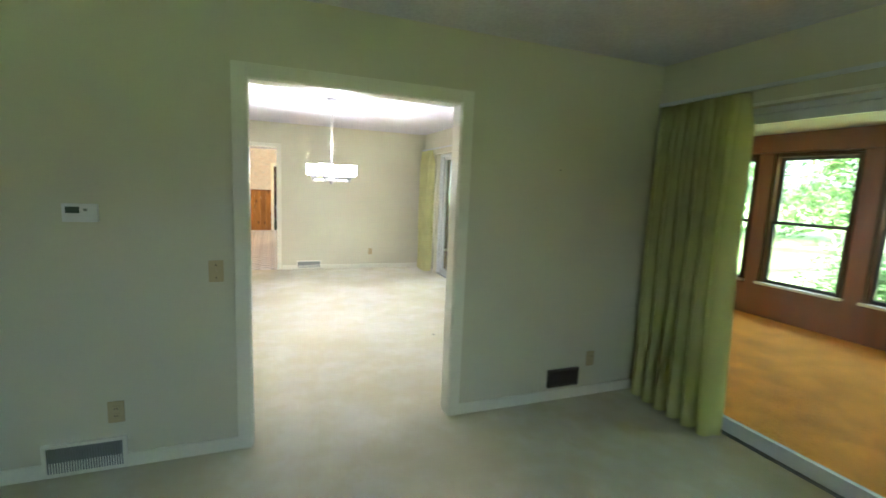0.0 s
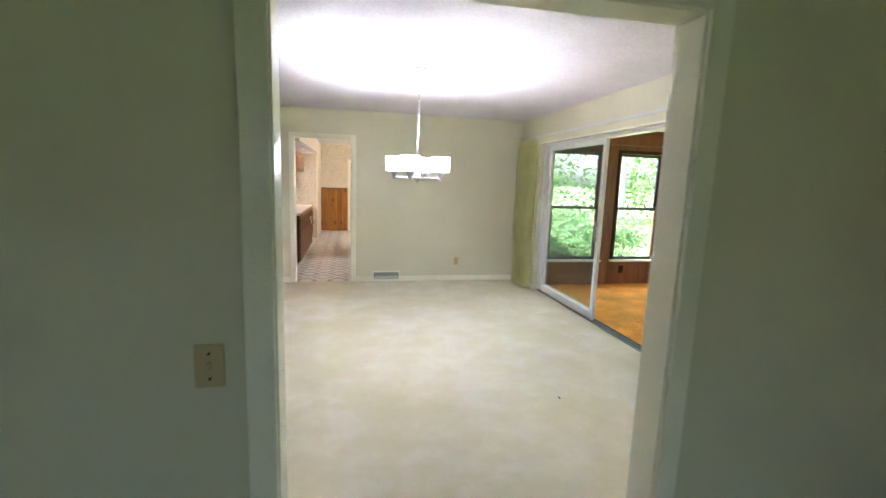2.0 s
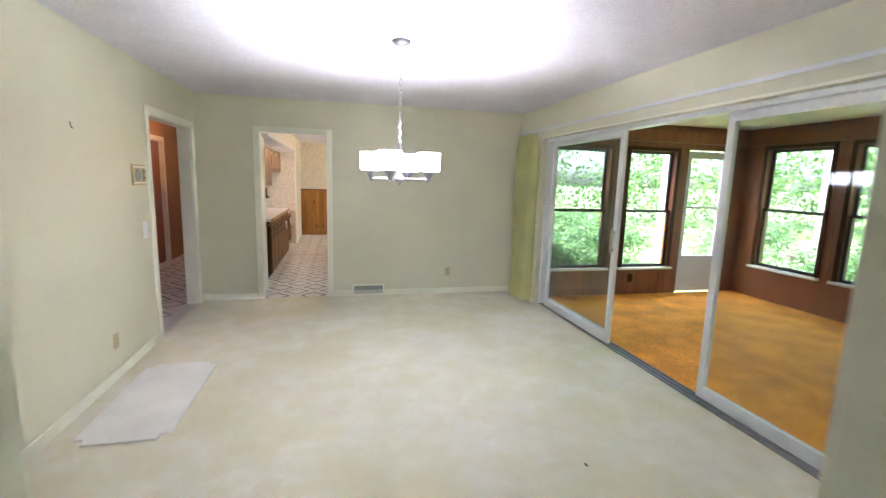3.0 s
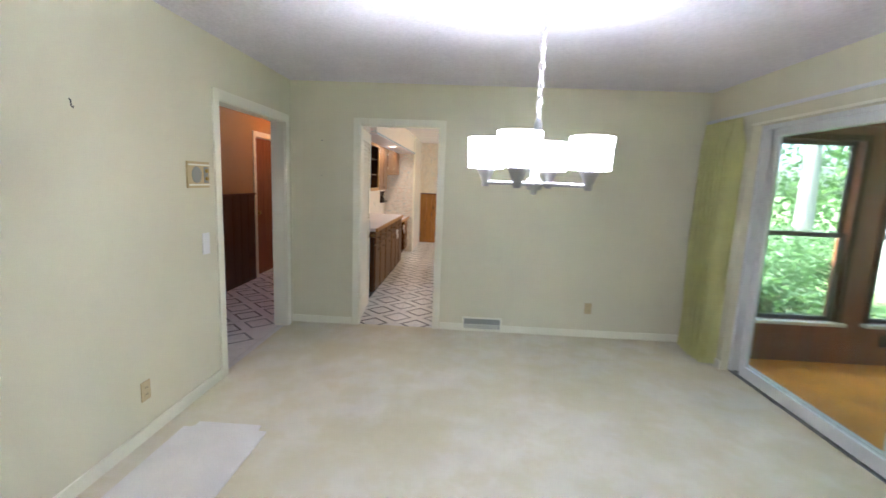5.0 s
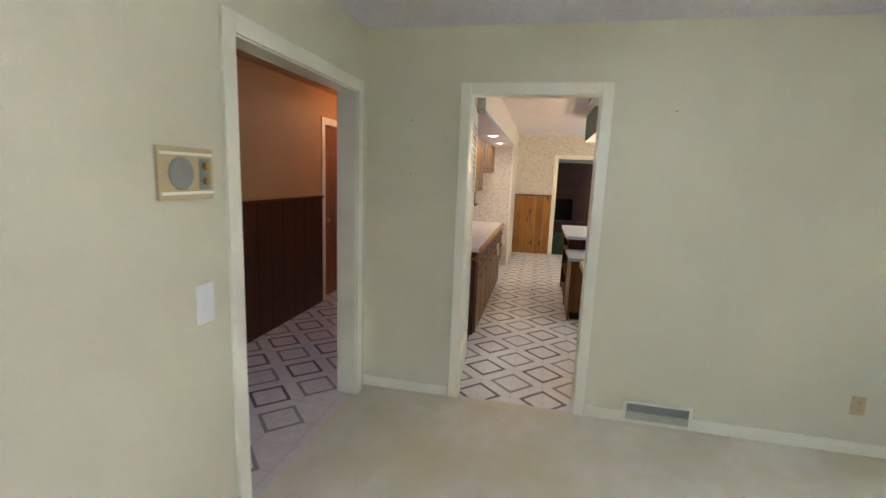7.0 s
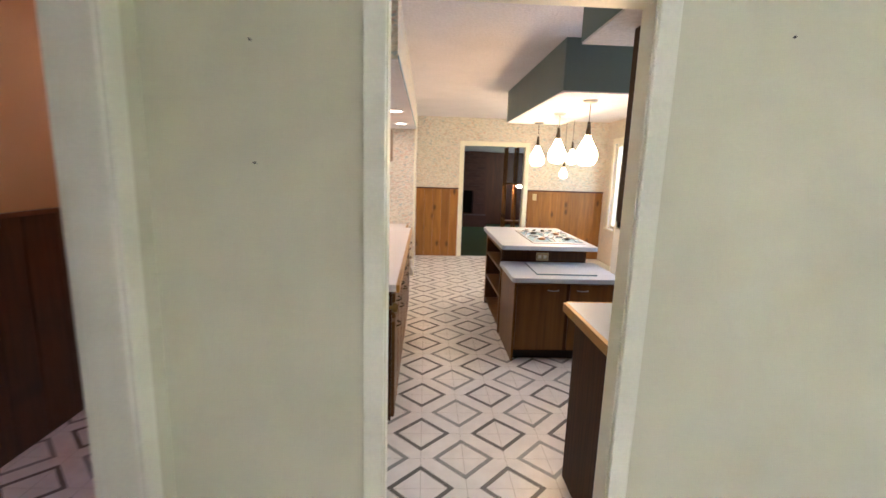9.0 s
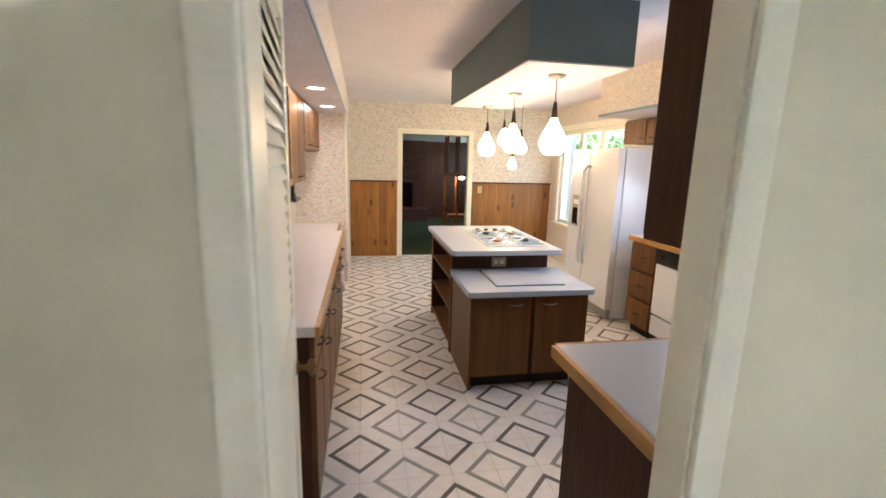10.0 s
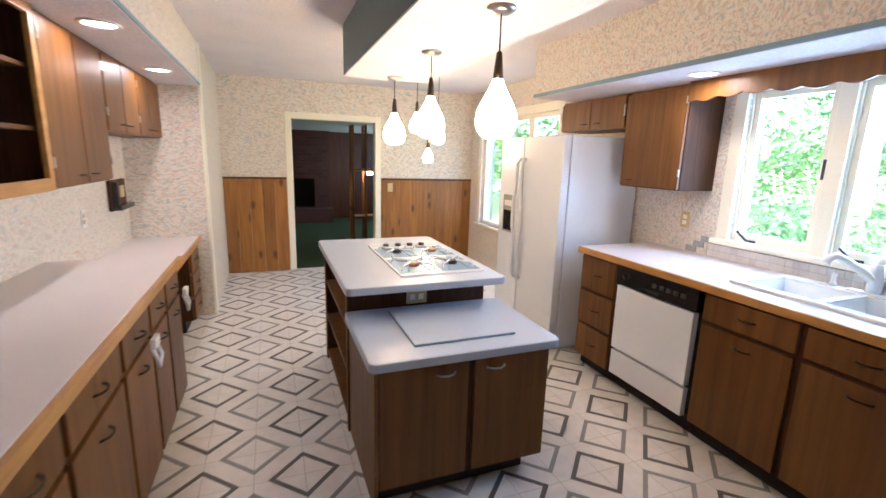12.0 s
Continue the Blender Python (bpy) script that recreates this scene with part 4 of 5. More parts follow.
# right run
XR, XRF = KX, 2.14
S = (2.27, 2.73, 9.62, 10.44)
ct = thing("countertop", (2.45, 10.3, 0.87), "pale laminate countertop with golden wood edge by the sink", "countertop")
part("slab", frame_slab(2.128, 9.17, KX, 11.476, S[0] + 0.01, S[2] + 0.01, S[1] - 0.01, S[3] - 0.01, 0.87, 0.91), M_TOP, ct)
part("edge_strip", boxes((2.108, 9.17, 0.868, 2.128, 11.476, 0.9095), bevel=0.003), M_OAK, ct, "golden wood edging strip")
base_unit(11.10, 11.47, XR, XRF, 0.87, -1, "walnut base cabinet with three drawers", 3, False)
for a, b in ((9.20, 9.52), (9.52, 9.99), (9.99, 10.475)):
    base_unit(a, b, XR, XRF, 0.87, -1, "walnut base cabinet with drawer above a door", body_top=0.70 if a > 9.5 else None)
dw = thing("dishwasher", (2.45, 10.79, 0), "white built-in dishwasher with black control panel", "dishwasher")
part("body", boxes((2.17, 10.482, 0.10, XR, 11.095, 0.868)), M_BLACK, dw)
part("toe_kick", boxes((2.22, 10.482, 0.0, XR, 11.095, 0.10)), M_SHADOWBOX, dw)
pan = part("control_panel", boxes((2.125, 10.487, 0.735, 2.17, 11.09, 0.862), bevel=0.006), M_BLACK, dw, "black plastic control panel")
for k in range(5):
    part("button", boxes((2.118, 10.56 + k * 0.05, 0.79, 2.126, 10.59 + k * 0.05, 0.815), bevel=0.002), M_DARK, pan)
part("dial", lathe([(0.024, -0.0), (0.022, -0.016), (0.0, -0.018)], (2.126, 11.0, 0.80), 20, "X"), M_BLACK, pan)
part("latch", boxes((2.105, 10.73, 0.742, 2.126, 10.88, 0.765), bevel=0.006), M_BLACK, pan)
part("door", boxes((2.128, 10.502, 0.30, 2.17, 11.075, 0.728), bevel=0.005), M_APPL, dw, "white enamel door panel")
part("access_panel", boxes((2.134, 10.502, 0.115, 2.17, 11.075, 0.282), bevel=0.004), M_APPL, dw, "white enamel lower panel")
wall_unit(11.025, 11.545, XR, 2.48, 1.342, 2.005, -1, 1, "walnut wall cabinet beside the window")
wall_unit(11.555, 12.33, XR, 2.48, 1.76, 2.005, -1, 2, "small walnut cabinet above the refrigerator")

fr = thing("refrigerator", (2.43, 12.08, 0), "white side-by-side refrigerator with door dispenser", "refrigerator")
F0, F1, FS = 11.675, 12.615, 12.225
part("cabinet", boxes((2.13, F0, 0.02, 2.78, F1, 1.70), bevel=0.01), M_APPL, fr)
part("grille", boxes((2.09, F0 + 0.02, 0.015, 2.13, F1 - 0.02, 0.10), bevel=0.004), M_VENT, fr)
for a, b, nm in ((F0, FS - 0.004, "door"), (FS + 0.004, F1, "freezer_door")):
    d = part(nm, boxes((2.055, a, 0.11, 2.122, b, 1.70), bevel=0.014), M_APPL, fr)
    hy = (b - 0.035) if nm == "door" else (a + 0.035)
    s = 1 if nm == "door" else -1
    part("handle", tube([(2.055, hy, 1.52), (2.02, hy, 1.48), (2.018, hy - s * 0.002, 1.25), (2.012, hy - s * 0.02, 1.16), (2.012, hy - s * 0.02, 0.95), (2.018, hy, 0.86), (2.018, hy, 0.52), (2.055, hy, 0.48)], 0.016, 8), M_APPL, d, smooth=True)
    if nm == "freezer_door":
        part("dispenser", boxes((2.048, 12.325, 0.86, 2.058, 12.525, 1.2), bevel=0.004), M_VENT, d, "grey water and ice dispenser")
        part("recess", boxes((2.0465, 12.345, 0.88, 2.05, 12.505, 1.06)), M_BLACK, d)
        part("dispenser_buttons", boxes((2.044, 12.355, 1.10, 2.05, 12.495, 1.15), bevel=0.002), M_PLASTIC, d)

# sink window
wd = tagged(new("window_sink"), "white wooden casement window pair over the sink", "window", "", "structure")
wd.location = (KX, 10.35, W1[2])
part("window_frame", boxes((KX - 0.018, W1[0] - 0.08, W1[2] - 0.03, KX, W1[0], W1[3] + 0.08), (KX - 0.018, W1[1], W1[2] - 0.03, KX, W1[1] + 0.08, W1[3] + 0.08), (KX - 0.018, W1[0], W1[3], KX, W1[1], W1[3] + 0.08), bevel=0.004), M_TRIM, wd)
part("window_sill", boxes((KX - 0.05, W1[0] - 0.1, W1[2] - 0.032, KX + 0.1, W1[1] + 0.1, W1[2]), bevel=0.006), M_TRIM, wd)
part("mullion", boxes((KX - 0.002, 10.31, W1[2], KX + 0.10, 10.39, W1[3]), bevel=0.004), M_TRIM, wd)
for a, b in ((W1[0], 10.31), (10.39, W1[1])):
    s = part("sash", boxes((KX + 0.035, a, W1[2], KX + 0.075, a + 0.045, W1[3]), (KX + 0.035, b - 0.045, W1[2], KX + 0.075, b, W1[3]), (KX + 0.035, a + 0.045, W1[2], KX + 0.075, b - 0.045, W1[2] + 0.05), (KX + 0.035, a + 0.045, W1[3] - 0.045, KX + 0.075, b - 0.045, W1[3]), (KX + 0.02, a, W1[2], KX + 0.034, a + 0.012, W1[3]), (KX + 0.02, b - 0.012, W1[2], KX + 0.034, b, W1[3]), bevel=0.003), M_TRIM, wd)
    pn = part("pane", boxes((KX + 0.053, a + 0.045, W1[2] + 0.05, KX + 0.057, b - 0.045, W1[3] - 0.045)), M_GLASS, s)
    pn.visible_shadow = False
    part("crank", tube([(KX + 0.02, b - 0.16, W1[2] + 0.012), (KX - 0.01, b - 0.12, W1[2] + 0.016), (KX - 0.03, b - 0.07, W1[2] + 0.07)], 0.007), M_DARK, s, "dark metal crank")
    part("latch", boxes((KX + 0.024, a + 0.008, 1.45, KX + 0.036, a + 0.03, 1.56), bevel=0.003), M_DARK, s)
vl = thing("valance", (2.49, 10.25, 1.90), "scalloped dark wooden valance above the window", "valance")
bm = bmesh.new()
ys = [9.18 + (11.02 - 9.18) * k / 120 for k in range(121)]
front, back = [], []
for y in ys:
    dip = 0.018 * abs(math.sin((y - 9.18) * math.pi / 0.15)) + 0.012 * math.sin((y - 9.18) * math.pi / 0.75) ** 2
    for x, col in ((2.47, front), (2.49, back)):
        col.append((bm.verts.new((x, y, 1.915 - dip)), bm.verts.new((x, y, 2.011))))
for col in (front, back):
    for p, q in zip(col, col[1:]):
        bm.faces.new((p[0], q[0], q[1], p[1]))
for i in range(len(ys) - 1):
    bm.faces.new((front[i][0], front[i + 1][0], back[i + 1][0], back[i][0]))
for i in (0, -1):
    bm.faces.new((front[i][0], front[i][1], back[i][1], back[i][0]))
bmesh.ops.recalc_face_normals(bm, faces=bm.faces)
part("board", bm, M_CAB, vl)

# sink and tap
sk = thing("kitchen_sink", (2.5, 10.03, 0.91), "white porcelain double-bowl kitchen sink", "sink")
bm = bmesh.new()
ym = 10.05
box(bm, S[0], S[2], 0.9105, S[0] + 0.05, S[3], 0.926, 0.006)
box(bm, S[1] - 0.08, S[2], 0.9105, S[1], S[3], 0.926, 0.006)
for a, b in ((S[2], S[2] + 0.045), (ym - 0.02, ym + 0.02), (S[3] - 0.045, S[3])):
    box(bm, S[0] + 0.05, a, 0.9105, S[1] - 0.08, b, 0.926, 0.006)
part("rim", bm, M_SINK, sk)
for a, b in ((S[2] + 0.045, ym - 0.02), (ym + 0.02, S[3] - 0.045)):
    bx0, bx1, zb, t = S[0] + 0.045, S[1] - 0.075, 0.75, 0.008
    part("basin", tub(bx0, a - 0.006, bx1, b + 0.006, zb, 0.9125, t), M_SINK, sk)
    part("strainer", lathe([(0.04, 0.758), (0.04, 0.7605), (0.03, 0.7595), (0.0, 0.7592)], ((S[0] + S[1]) / 2, (a + b) / 2, 0)), M_NICKEL, sk)
tp = thing("kitchen_faucet", (2.69, 10.03, 0.926), "white single-lever pull-out kitchen faucet", "faucet")
part("base_plate", boxes((2.665, 9.93, 0.926, 2.72, 10.13, 0.936), bevel=0.005), M_SINK, tp)
part("column", lathe([(0.028, 0.936), (0.03, 0.96), (0.027, 1.05), (0.02, 1.075), (0.0, 1.08)], (2.69, 10.03, 0)), M_SINK, tp, smooth=True)
part("spout", tube([(2.685, 10.03, 0.99), (2.63, 10.06, 1.04), (2.57, 10.10, 1.085), (2.53, 10.125, 1.105), (2.505, 10.14, 1.095), (2.495, 10.145, 1.07)], 0.019, 12), M_SINK, tp, smooth=True)
part("lever", tube([(2.69, 10.03, 1.075), (2.70, 9.99, 1.12), (2.705, 9.97, 1.15)], 0.011, 8), M_SINK, tp, smooth=True)
sp = thing("soap_dispenser", (2.70, 10.2, 0.926), "white soap dispenser by the sink", "dispenser")
part("pump", lathe([(0.018, 0.926), (0.018, 0.94), (0.01, 0.945), (0.01, 0.985), (0.014, 0.987), (0.0, 0.995)], (2.70, 10.2, 0)), M_SINK, sp, smooth=True)

# splashback of small tiles
sb = structure("trim_splashback", boxes((KX - 0.006, 9.2, 0.91, KX, 11.0, 1.0)), M_GROUT, "grey grout of the tiled splashback")
white, grey = (shared(n, boxes((-0.008, -0.0195, -0.0195, 0.0, 0.0195, 0.0195), bevel=0.0), m) for n, m in (("tile", M_WHITETILE), ("tile", M_GREYTILE)))
for r in range(2):
    for c in range(43):
        piece("tile", white, sb, (KX - 0.004, 9.225 + c * 0.0415, 0.932 + r * 0.0415))
for r, y in ((0, 11.10), (1, 11.045), (2, 10.99)):
    piece("tile", grey, sb, (KX, y, 0.932 + r * 0.0415))
    piece("tile", grey, sb, (KX, y + 0.0415, 0.932 + r * 0.0415))

# peninsula
pn = thing("peninsula_cabinet", (1.4, 8.85, 0), "dark stained peninsula cabinet under the counter", "cabinet")
part("end_panel", boxes((0.395, B1 + 0.018, 0.0, 0.415, 9.12, 0.868), bevel=0.002), M_CABDARK, pn)
part("back_panel", boxes((0.415, 9.10, 0.10, 2.14, 9.12, 0.868)), M_CAB, pn)
part("toe_kick", boxes((0.415, 8.7, 0.0, 2.2, 9.06, 0.10)), M_SHADOWBOX, pn)
for k in range(4):
    a = 0.43 + k * 0.43
    d = part("door", boxes((a, 9.12, 0.115, a + 0.41, 9.138, 0.85), bevel=0.003), M_CAB, pn)
    part("handle", bow((a + 0.2, 9.138, 0.78), (1, 0, 0), (0, 1, 0)), M_BRONZE, d, smooth=True)
worktop("countertop", 0.365, B1 + 0.001, 2.80, 9.169, 0.91, "pale laminate peninsula counter with golden wood edge", [(0.345, B1 + 0.018, 0.866, 0.365, 9.169, 0.9095), (0.365, 9.169, 0.866, 2.107, 9.185, 0.9095)], top=M_TOPSKYLIT)
hc = thing("hanging_cabinet", (1.3, 8.73, 1.349), "dark brown cabinet hung above the peninsula", "cabinet")
part("body", boxes((0.415, B1 + 0.001, 1.349, 2.09, 8.827, 2.059), bevel=0.002), M_CABDARK, hc)
for k in range(4):
    a = 0.425 + k * 0.41
    d = part("door", boxes((a, 8.827, 1.36, a + 0.4, 8.845, 2.04), bevel=0.003), M_CAB, hc)
    part("handle", bow((a + (0.33 if k % 2 == 0 else 0.06), 8.845, 1.41), (1, 0, 0), (0, 1, 0)), M_BRONZE, d, smooth=True)

# island
il = thing("kitchen_island", (0.8, 11.3, 0), "two-level walnut kitchen island with open shelves", "island")
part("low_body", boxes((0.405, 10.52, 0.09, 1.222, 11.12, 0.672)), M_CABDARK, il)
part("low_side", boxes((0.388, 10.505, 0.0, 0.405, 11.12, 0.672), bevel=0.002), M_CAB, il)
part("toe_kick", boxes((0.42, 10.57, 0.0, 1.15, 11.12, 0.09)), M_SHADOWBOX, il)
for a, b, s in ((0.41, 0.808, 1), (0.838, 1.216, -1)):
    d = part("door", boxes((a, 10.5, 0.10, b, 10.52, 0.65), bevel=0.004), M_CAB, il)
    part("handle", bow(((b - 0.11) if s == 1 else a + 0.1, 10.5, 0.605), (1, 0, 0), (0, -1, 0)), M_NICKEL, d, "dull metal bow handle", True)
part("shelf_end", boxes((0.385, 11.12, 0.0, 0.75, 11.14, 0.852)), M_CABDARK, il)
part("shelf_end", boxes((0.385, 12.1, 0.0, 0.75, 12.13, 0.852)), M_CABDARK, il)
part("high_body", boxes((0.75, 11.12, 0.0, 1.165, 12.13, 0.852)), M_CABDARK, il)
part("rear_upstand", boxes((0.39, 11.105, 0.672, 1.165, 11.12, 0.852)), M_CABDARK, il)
for zz in (0.05, 0.33, 0.59):
    part("shelf", boxes((0.385, 11.14, zz, 0.75, 12.1, zz + 0.022), bevel=0.002), M_CAB, il)
part("face_rail", boxes((0.378, 11.12, 0.0, 0.386, 11.16, 0.852), (0.378, 12.08, 0.0, 0.386, 12.13, 0.852), (0.378, 11.16, 0.79, 0.386, 12.08, 0.852)), M_CAB, il)


def rounded_top(x0, y0, x1, y1, z0, z1, r):
    """A slab with rounded corners and an eased upper edge."""
    bm = bmesh.new()
    rows = []
    for z, inset in ((z0, 0.0), (z1 - 0.006, 0.0), (z1 - 0.002, 0.0015), (z1, 0.006)):
        ring = []
        for cx, cy, a0 in ((x1 - r, y1 - r, 0), (x0 + r, y1 - r, 90), (x0 + r, y0 + r, 180), (x1 - r, y0 + r, 270)):
            for k in range(7):
                a = radians(a0 + 15 * k)
                ring.append(bm.verts.new((cx + (r - inset) * math.cos(a), cy + (r - inset) * math.sin(a), z)))
        rows.append(ring)
    for p, q in zip(rows, rows[1:]):
        for k in range(len(p)):
            j = (k + 1) % len(p)
            bm.faces.new((p[k], p[j], q[j], q[k]))
    bm.faces.new(rows[0])
    bm.faces.new(rows[-1])
    bmesh.ops.recalc_face_normals(bm, faces=bm.faces)
    return bm


part("low_top", rounded_top(0.36, 10.455, 1.25, 11.104, 0.672, 0.71, 0.035), M_TOPSKYLIT, il, "pale laminate top with blue window light in its colour")
part("high_top", rounded_top(0.342, 10.905, 1.202, 12.19, 0.852, 0.89, 0.035), M_TOPSKYLIT, il, "pale laminate top with blue window light in its colour")
for xo in (0.755,):
    pl = part("outlet_plate", boxes((xo - 0.058, 11.098, 0.722, xo + 0.058, 11.105, 0.796), bevel=0.002), M_IVORY, il, "ivory outlet plate")
    for s in (-0.024, 0.024):
        part("socket", boxes((xo + s - 0.014, 11.095, 0.744, xo + s + 0.014, 11.099, 0.774), bevel=0.001), M_TRIM, pl)
cb = thing("cutting_board", (0.83, 10.8, 0.71), "pale grey cutting board lying on the island", "cutting board")
part("board", boxes((0.58, 10.572, 0.7102, 1.068, 11.03, 0.722), bevel=0.003), M_TOPSKYLIT, cb)
part("edge_band", boxes((0.578, 10.570, 0.7104, 1.07, 10.5725, 0.7195), (0.578, 10.5725, 0.7104, 0.5805, 11.03, 0.7195)), M_BLUE, cb)
ck = thing("cooktop", (0.91, 11.5, 0.89), "white enamel cooktop with four black burners", "cooktop")
part("plate", boxes((0.648, 11.045, 0.8903, 1.135, 11.885, 0.898), bevel=0.003), M_APPL, ck)
M_DRIP = material("blue_grey_drip_pan", (0.36, 0.52, 0.68), 0.2, 60, 0.1, metal=0.25)
M_RUST = material("rust_brown_burner_cap", (0.28, 0.15, 0.06), 0.5, 60, 0.1)
for y0, y1 in ((11.065, 11.42), (11.45, 11.75)):
    for j, x in enumerate((0.773, 1.01)):
        y = (y0 + y1) / 2
        w = part("well", tub(x - 0.115, y0 + 0.012, x + 0.115, y1 - 0.012, 0.8985, 0.9005, 0.0008), M_DRIP, ck, "blue-grey drip well")
        cap = M_RUST if (j == 0) == (y0 < 11.3) else M_BLACK
        b = part("burner", lathe([(0.036, 0.8995), (0.036, 0.912), (0.028, 0.918), (0.0, 0.919)], (x, y, 0), 20), cap, ck)
        for k in range(4):
            a = radians(45 + 90 * k)
            e, f = math.cos(a), math.sin(a) * (y1 - y0) / 0.30
            part("grate_bar", tube([(x + 0.03 * e, y + 0.03 * f, 0.925), (x + 0.12 * e, y + 0.12 * f, 0.925), (x + 0.135 * e, y + 0.135 * f, 0.9)], 0.0055, 6), M_APPL, b)
        for dx in (-0.06, 0.06):
            part("grate_bar", tube([(x + dx, y - 0.13, 0.902), (x + dx * 0.5, y, 0.922), (x + dx, y + 0.13, 0.902)], 0.004, 6), M_DRIP, b)
for k in range(4):
    part("knob", lathe([(0.021, 0.898), (0.019, 0.916), (0.0, 0.918)], (0.76 + k * 0.085, 11.82, 0), 16), M_VENTDARK, ck)


TEARDROP = [(0.0, 0.0), (0.45, 0.012), (0.75, 0.07), (0.95, 0.2), (1.0, 0.33), (0.94, 0.46), (0.78, 0.60), (0.58, 0.73), (0.40, 0.85), (0.28, 0.95), (0.24, 1.0)]


def pendant(x, y, top, low, r, label="lit white teardrop glass pendant with dark neck"):
    ob = thing("pendant_lamp", (x, y, top), label, "pendant lamp", "pendants over the island")
    part("canopy", lathe([(0.055, top), (0.055, top - 0.008), (0.04, top - 0.02), (0.0, top - 0.024)], (x, y, 0)), M_NICKEL, ob, smooth=True)
    h = r * 2.75
    neck = low + h
    part("cord", tube([(x, y, top - 0.02), (x, y, neck + 0.09)], 0.003, 6), M_DARK, ob)
    part("socket", lathe([(0.006, neck + 0.10), (0.011, neck + 0.095), (0.021, neck), (0.0, neck - 0.001)], (x, y, 0), 16), M_BRONZE, ob, "dark tapered socket", True)
    prof = TEARDROP
    part("globe", lathe([(a * r, low + b * h) for a, b in prof], (x, y, 0), 24), M_PENDANT, ob, "glowing teardrop glass", True)
    return ob


for x, y, low, r in ((0.860, 10.47, 1.585, 0.081), (0.866, 11.257, 1.61, 0.081), (0.890, 12.105, 1.59, 0.081)):
    pendant(x, y, 2.06, low, r)
# cluster of three globes over the dining nook
cl = thing("cluster_lamp", (1.56, 13.28, H2), "hanging lamp with three lit teardrop globes", "pendant lamp")
part("canopy", boxes((1.46, 13.24, H2 - 0.03, 1.68, 13.32, H2), bevel=0.012), M_BRASS, cl)
for x, y, low, r in ((1.43, 13.27, 1.74, 0.075), (1.65, 13.25, 1.64, 0.075), (1.57, 13.31, 1.45, 0.055)):
    h = r * 2.75
    part("cord", tube([(x, y, H2 - 0.02), (x, y, low + h + 0.09)], 0.003, 6), M_DARK, cl)
    part("socket", lathe([(0.006, low + h + 0.10), (0.011, low + h + 0.095), (0.021, low + h), (0.0, low + h - 0.001)], (x, y, 0), 16), M_BRONZE, cl, "dark tapered socket", True)
    part("globe", lathe([(a * r, low + b * h) for a, b in TEARDROP], (x, y, 0), 24), M_PENDANT, cl, "glowing teardrop glass", True)

# wainscot on the kitchen end wall and in the hall
for nm, spans in (("wainscot_end", ((-0.498, FD[0] - 0.07), (FD[1] + 0.07, KX - 0.002))),):
    wn_ = tagged(new(nm), "knotty pine board wainscot with a moulded cap", "wainscot", "", "structure")
    part("cap", boxes(*[(a, KY - 0.032, 1.186, b, KY, 1.21) for a, b in spans], bevel=0.004), M_PANEL, wn_)
    me = shared("board", boxes((0, -0.016, 0.0, 0.139, 0.0, 1.186), bevel=0.004), M_PINE)
    for a, b in spans:
        n = max(1, round((b - a) / 0.14))
        for k in range(n):
            ob = piece("board", me, wn_, (a + (b - a) * k / n, KY, 0))
            ob.scale = ((b - a) / n / 0.14, 1, 1)
hw = tagged(new("wainscot_hall"), "dark stained board wainscot with a cap rail", "wainscot", "", "structure")
part("cap", boxes((-2.43, 6.2, 1.225, -2.395, 10.28, 1.25), bevel=0.004), M_PANEL, hw)
me = shared("board", boxes((0.0, 0, 0.0, 0.016, 0.197, 1.225), bevel=0.004), M_HALLBOARD)
for k in range(20):
    piece("board", me, hw, (-2.43, 6.22 + k * 0.203, 0))
casing("trim_hall_door", 10.35, 11.2, 2.05, -2.43, 1, "y", "tan painted casing of a doorway in the hall", 0.12)
hd = tagged(new("door_hall"), "orange-brown wooden hall door standing ajar", "door", "", "structure")
hd.location = (-2.5, 10.4, 0)
part("leaf", boxes((-2.51, 10.365, 0.01, -2.475, 11.185, 2.035), bevel=0.003), M_PORCH, hd)
part("knob", lathe([(0.012, -2.475), (0.012, -2.45), (0.028, -2.435), (0.026, -2.415), (0.0, -2.41)], (0, 10.45, 0.95), 18, "X"), M_BRASS, hd, smooth=True)
sp_ = thing("switch_plate", (1.58, KY, 1.09), "ivory switch plate above the wainscot boards", "switch")
part("plate", boxes((1.545, KY - 0.024, 1.03, 1.615, KY - 0.017, 1.145), bevel=0.002), M_IVORY, sp_)
part("toggle", boxes((1.575, KY - 0.034, 1.075, 1.585, KY - 0.023, 1.1), bevel=0.002), M_IVORY, sp_)

# louvred door standing open into the kitchen
ld = tagged(new("door_louvred"), "cream painted louvred door standing open", "door", "", "structure")
ld.location = (-0.466, 8.585, 0)
dx0, dx1, dy0, dy1 = -0.501, -0.466, 8.585, 9.29
part("stile", boxes((dx0, dy0, 0.012, dx1, dy0 + 0.10, 2.02), bevel=0.003), M_TRIM, ld)
part("stile", boxes((dx0, dy1 - 0.10, 0.012, dx1, dy1, 2.02), bevel=0.003), M_TRIM, ld)
for a, b in ((0.012, 0.22), (0.92, 1.05), (1.91, 2.02)):
    part("rail", boxes((dx0, dy0 + 0.10, a, dx1, dy1 - 0.10, b), bevel=0.003), M_TRIM, ld)
bm = boxes((-0.0035, dy0 + 0.10, -0.037, 0.0035, dy1 - 0.10, 0.037), bevel=0.0015)
bmesh.ops.rotate(bm, verts=bm.verts, cent=(0, 0, 0), matrix=Matrix.Rotation(radians(-21), 3, "Y"))
me = shared("louvre_slat", bm, M_TRIM)
n = 20
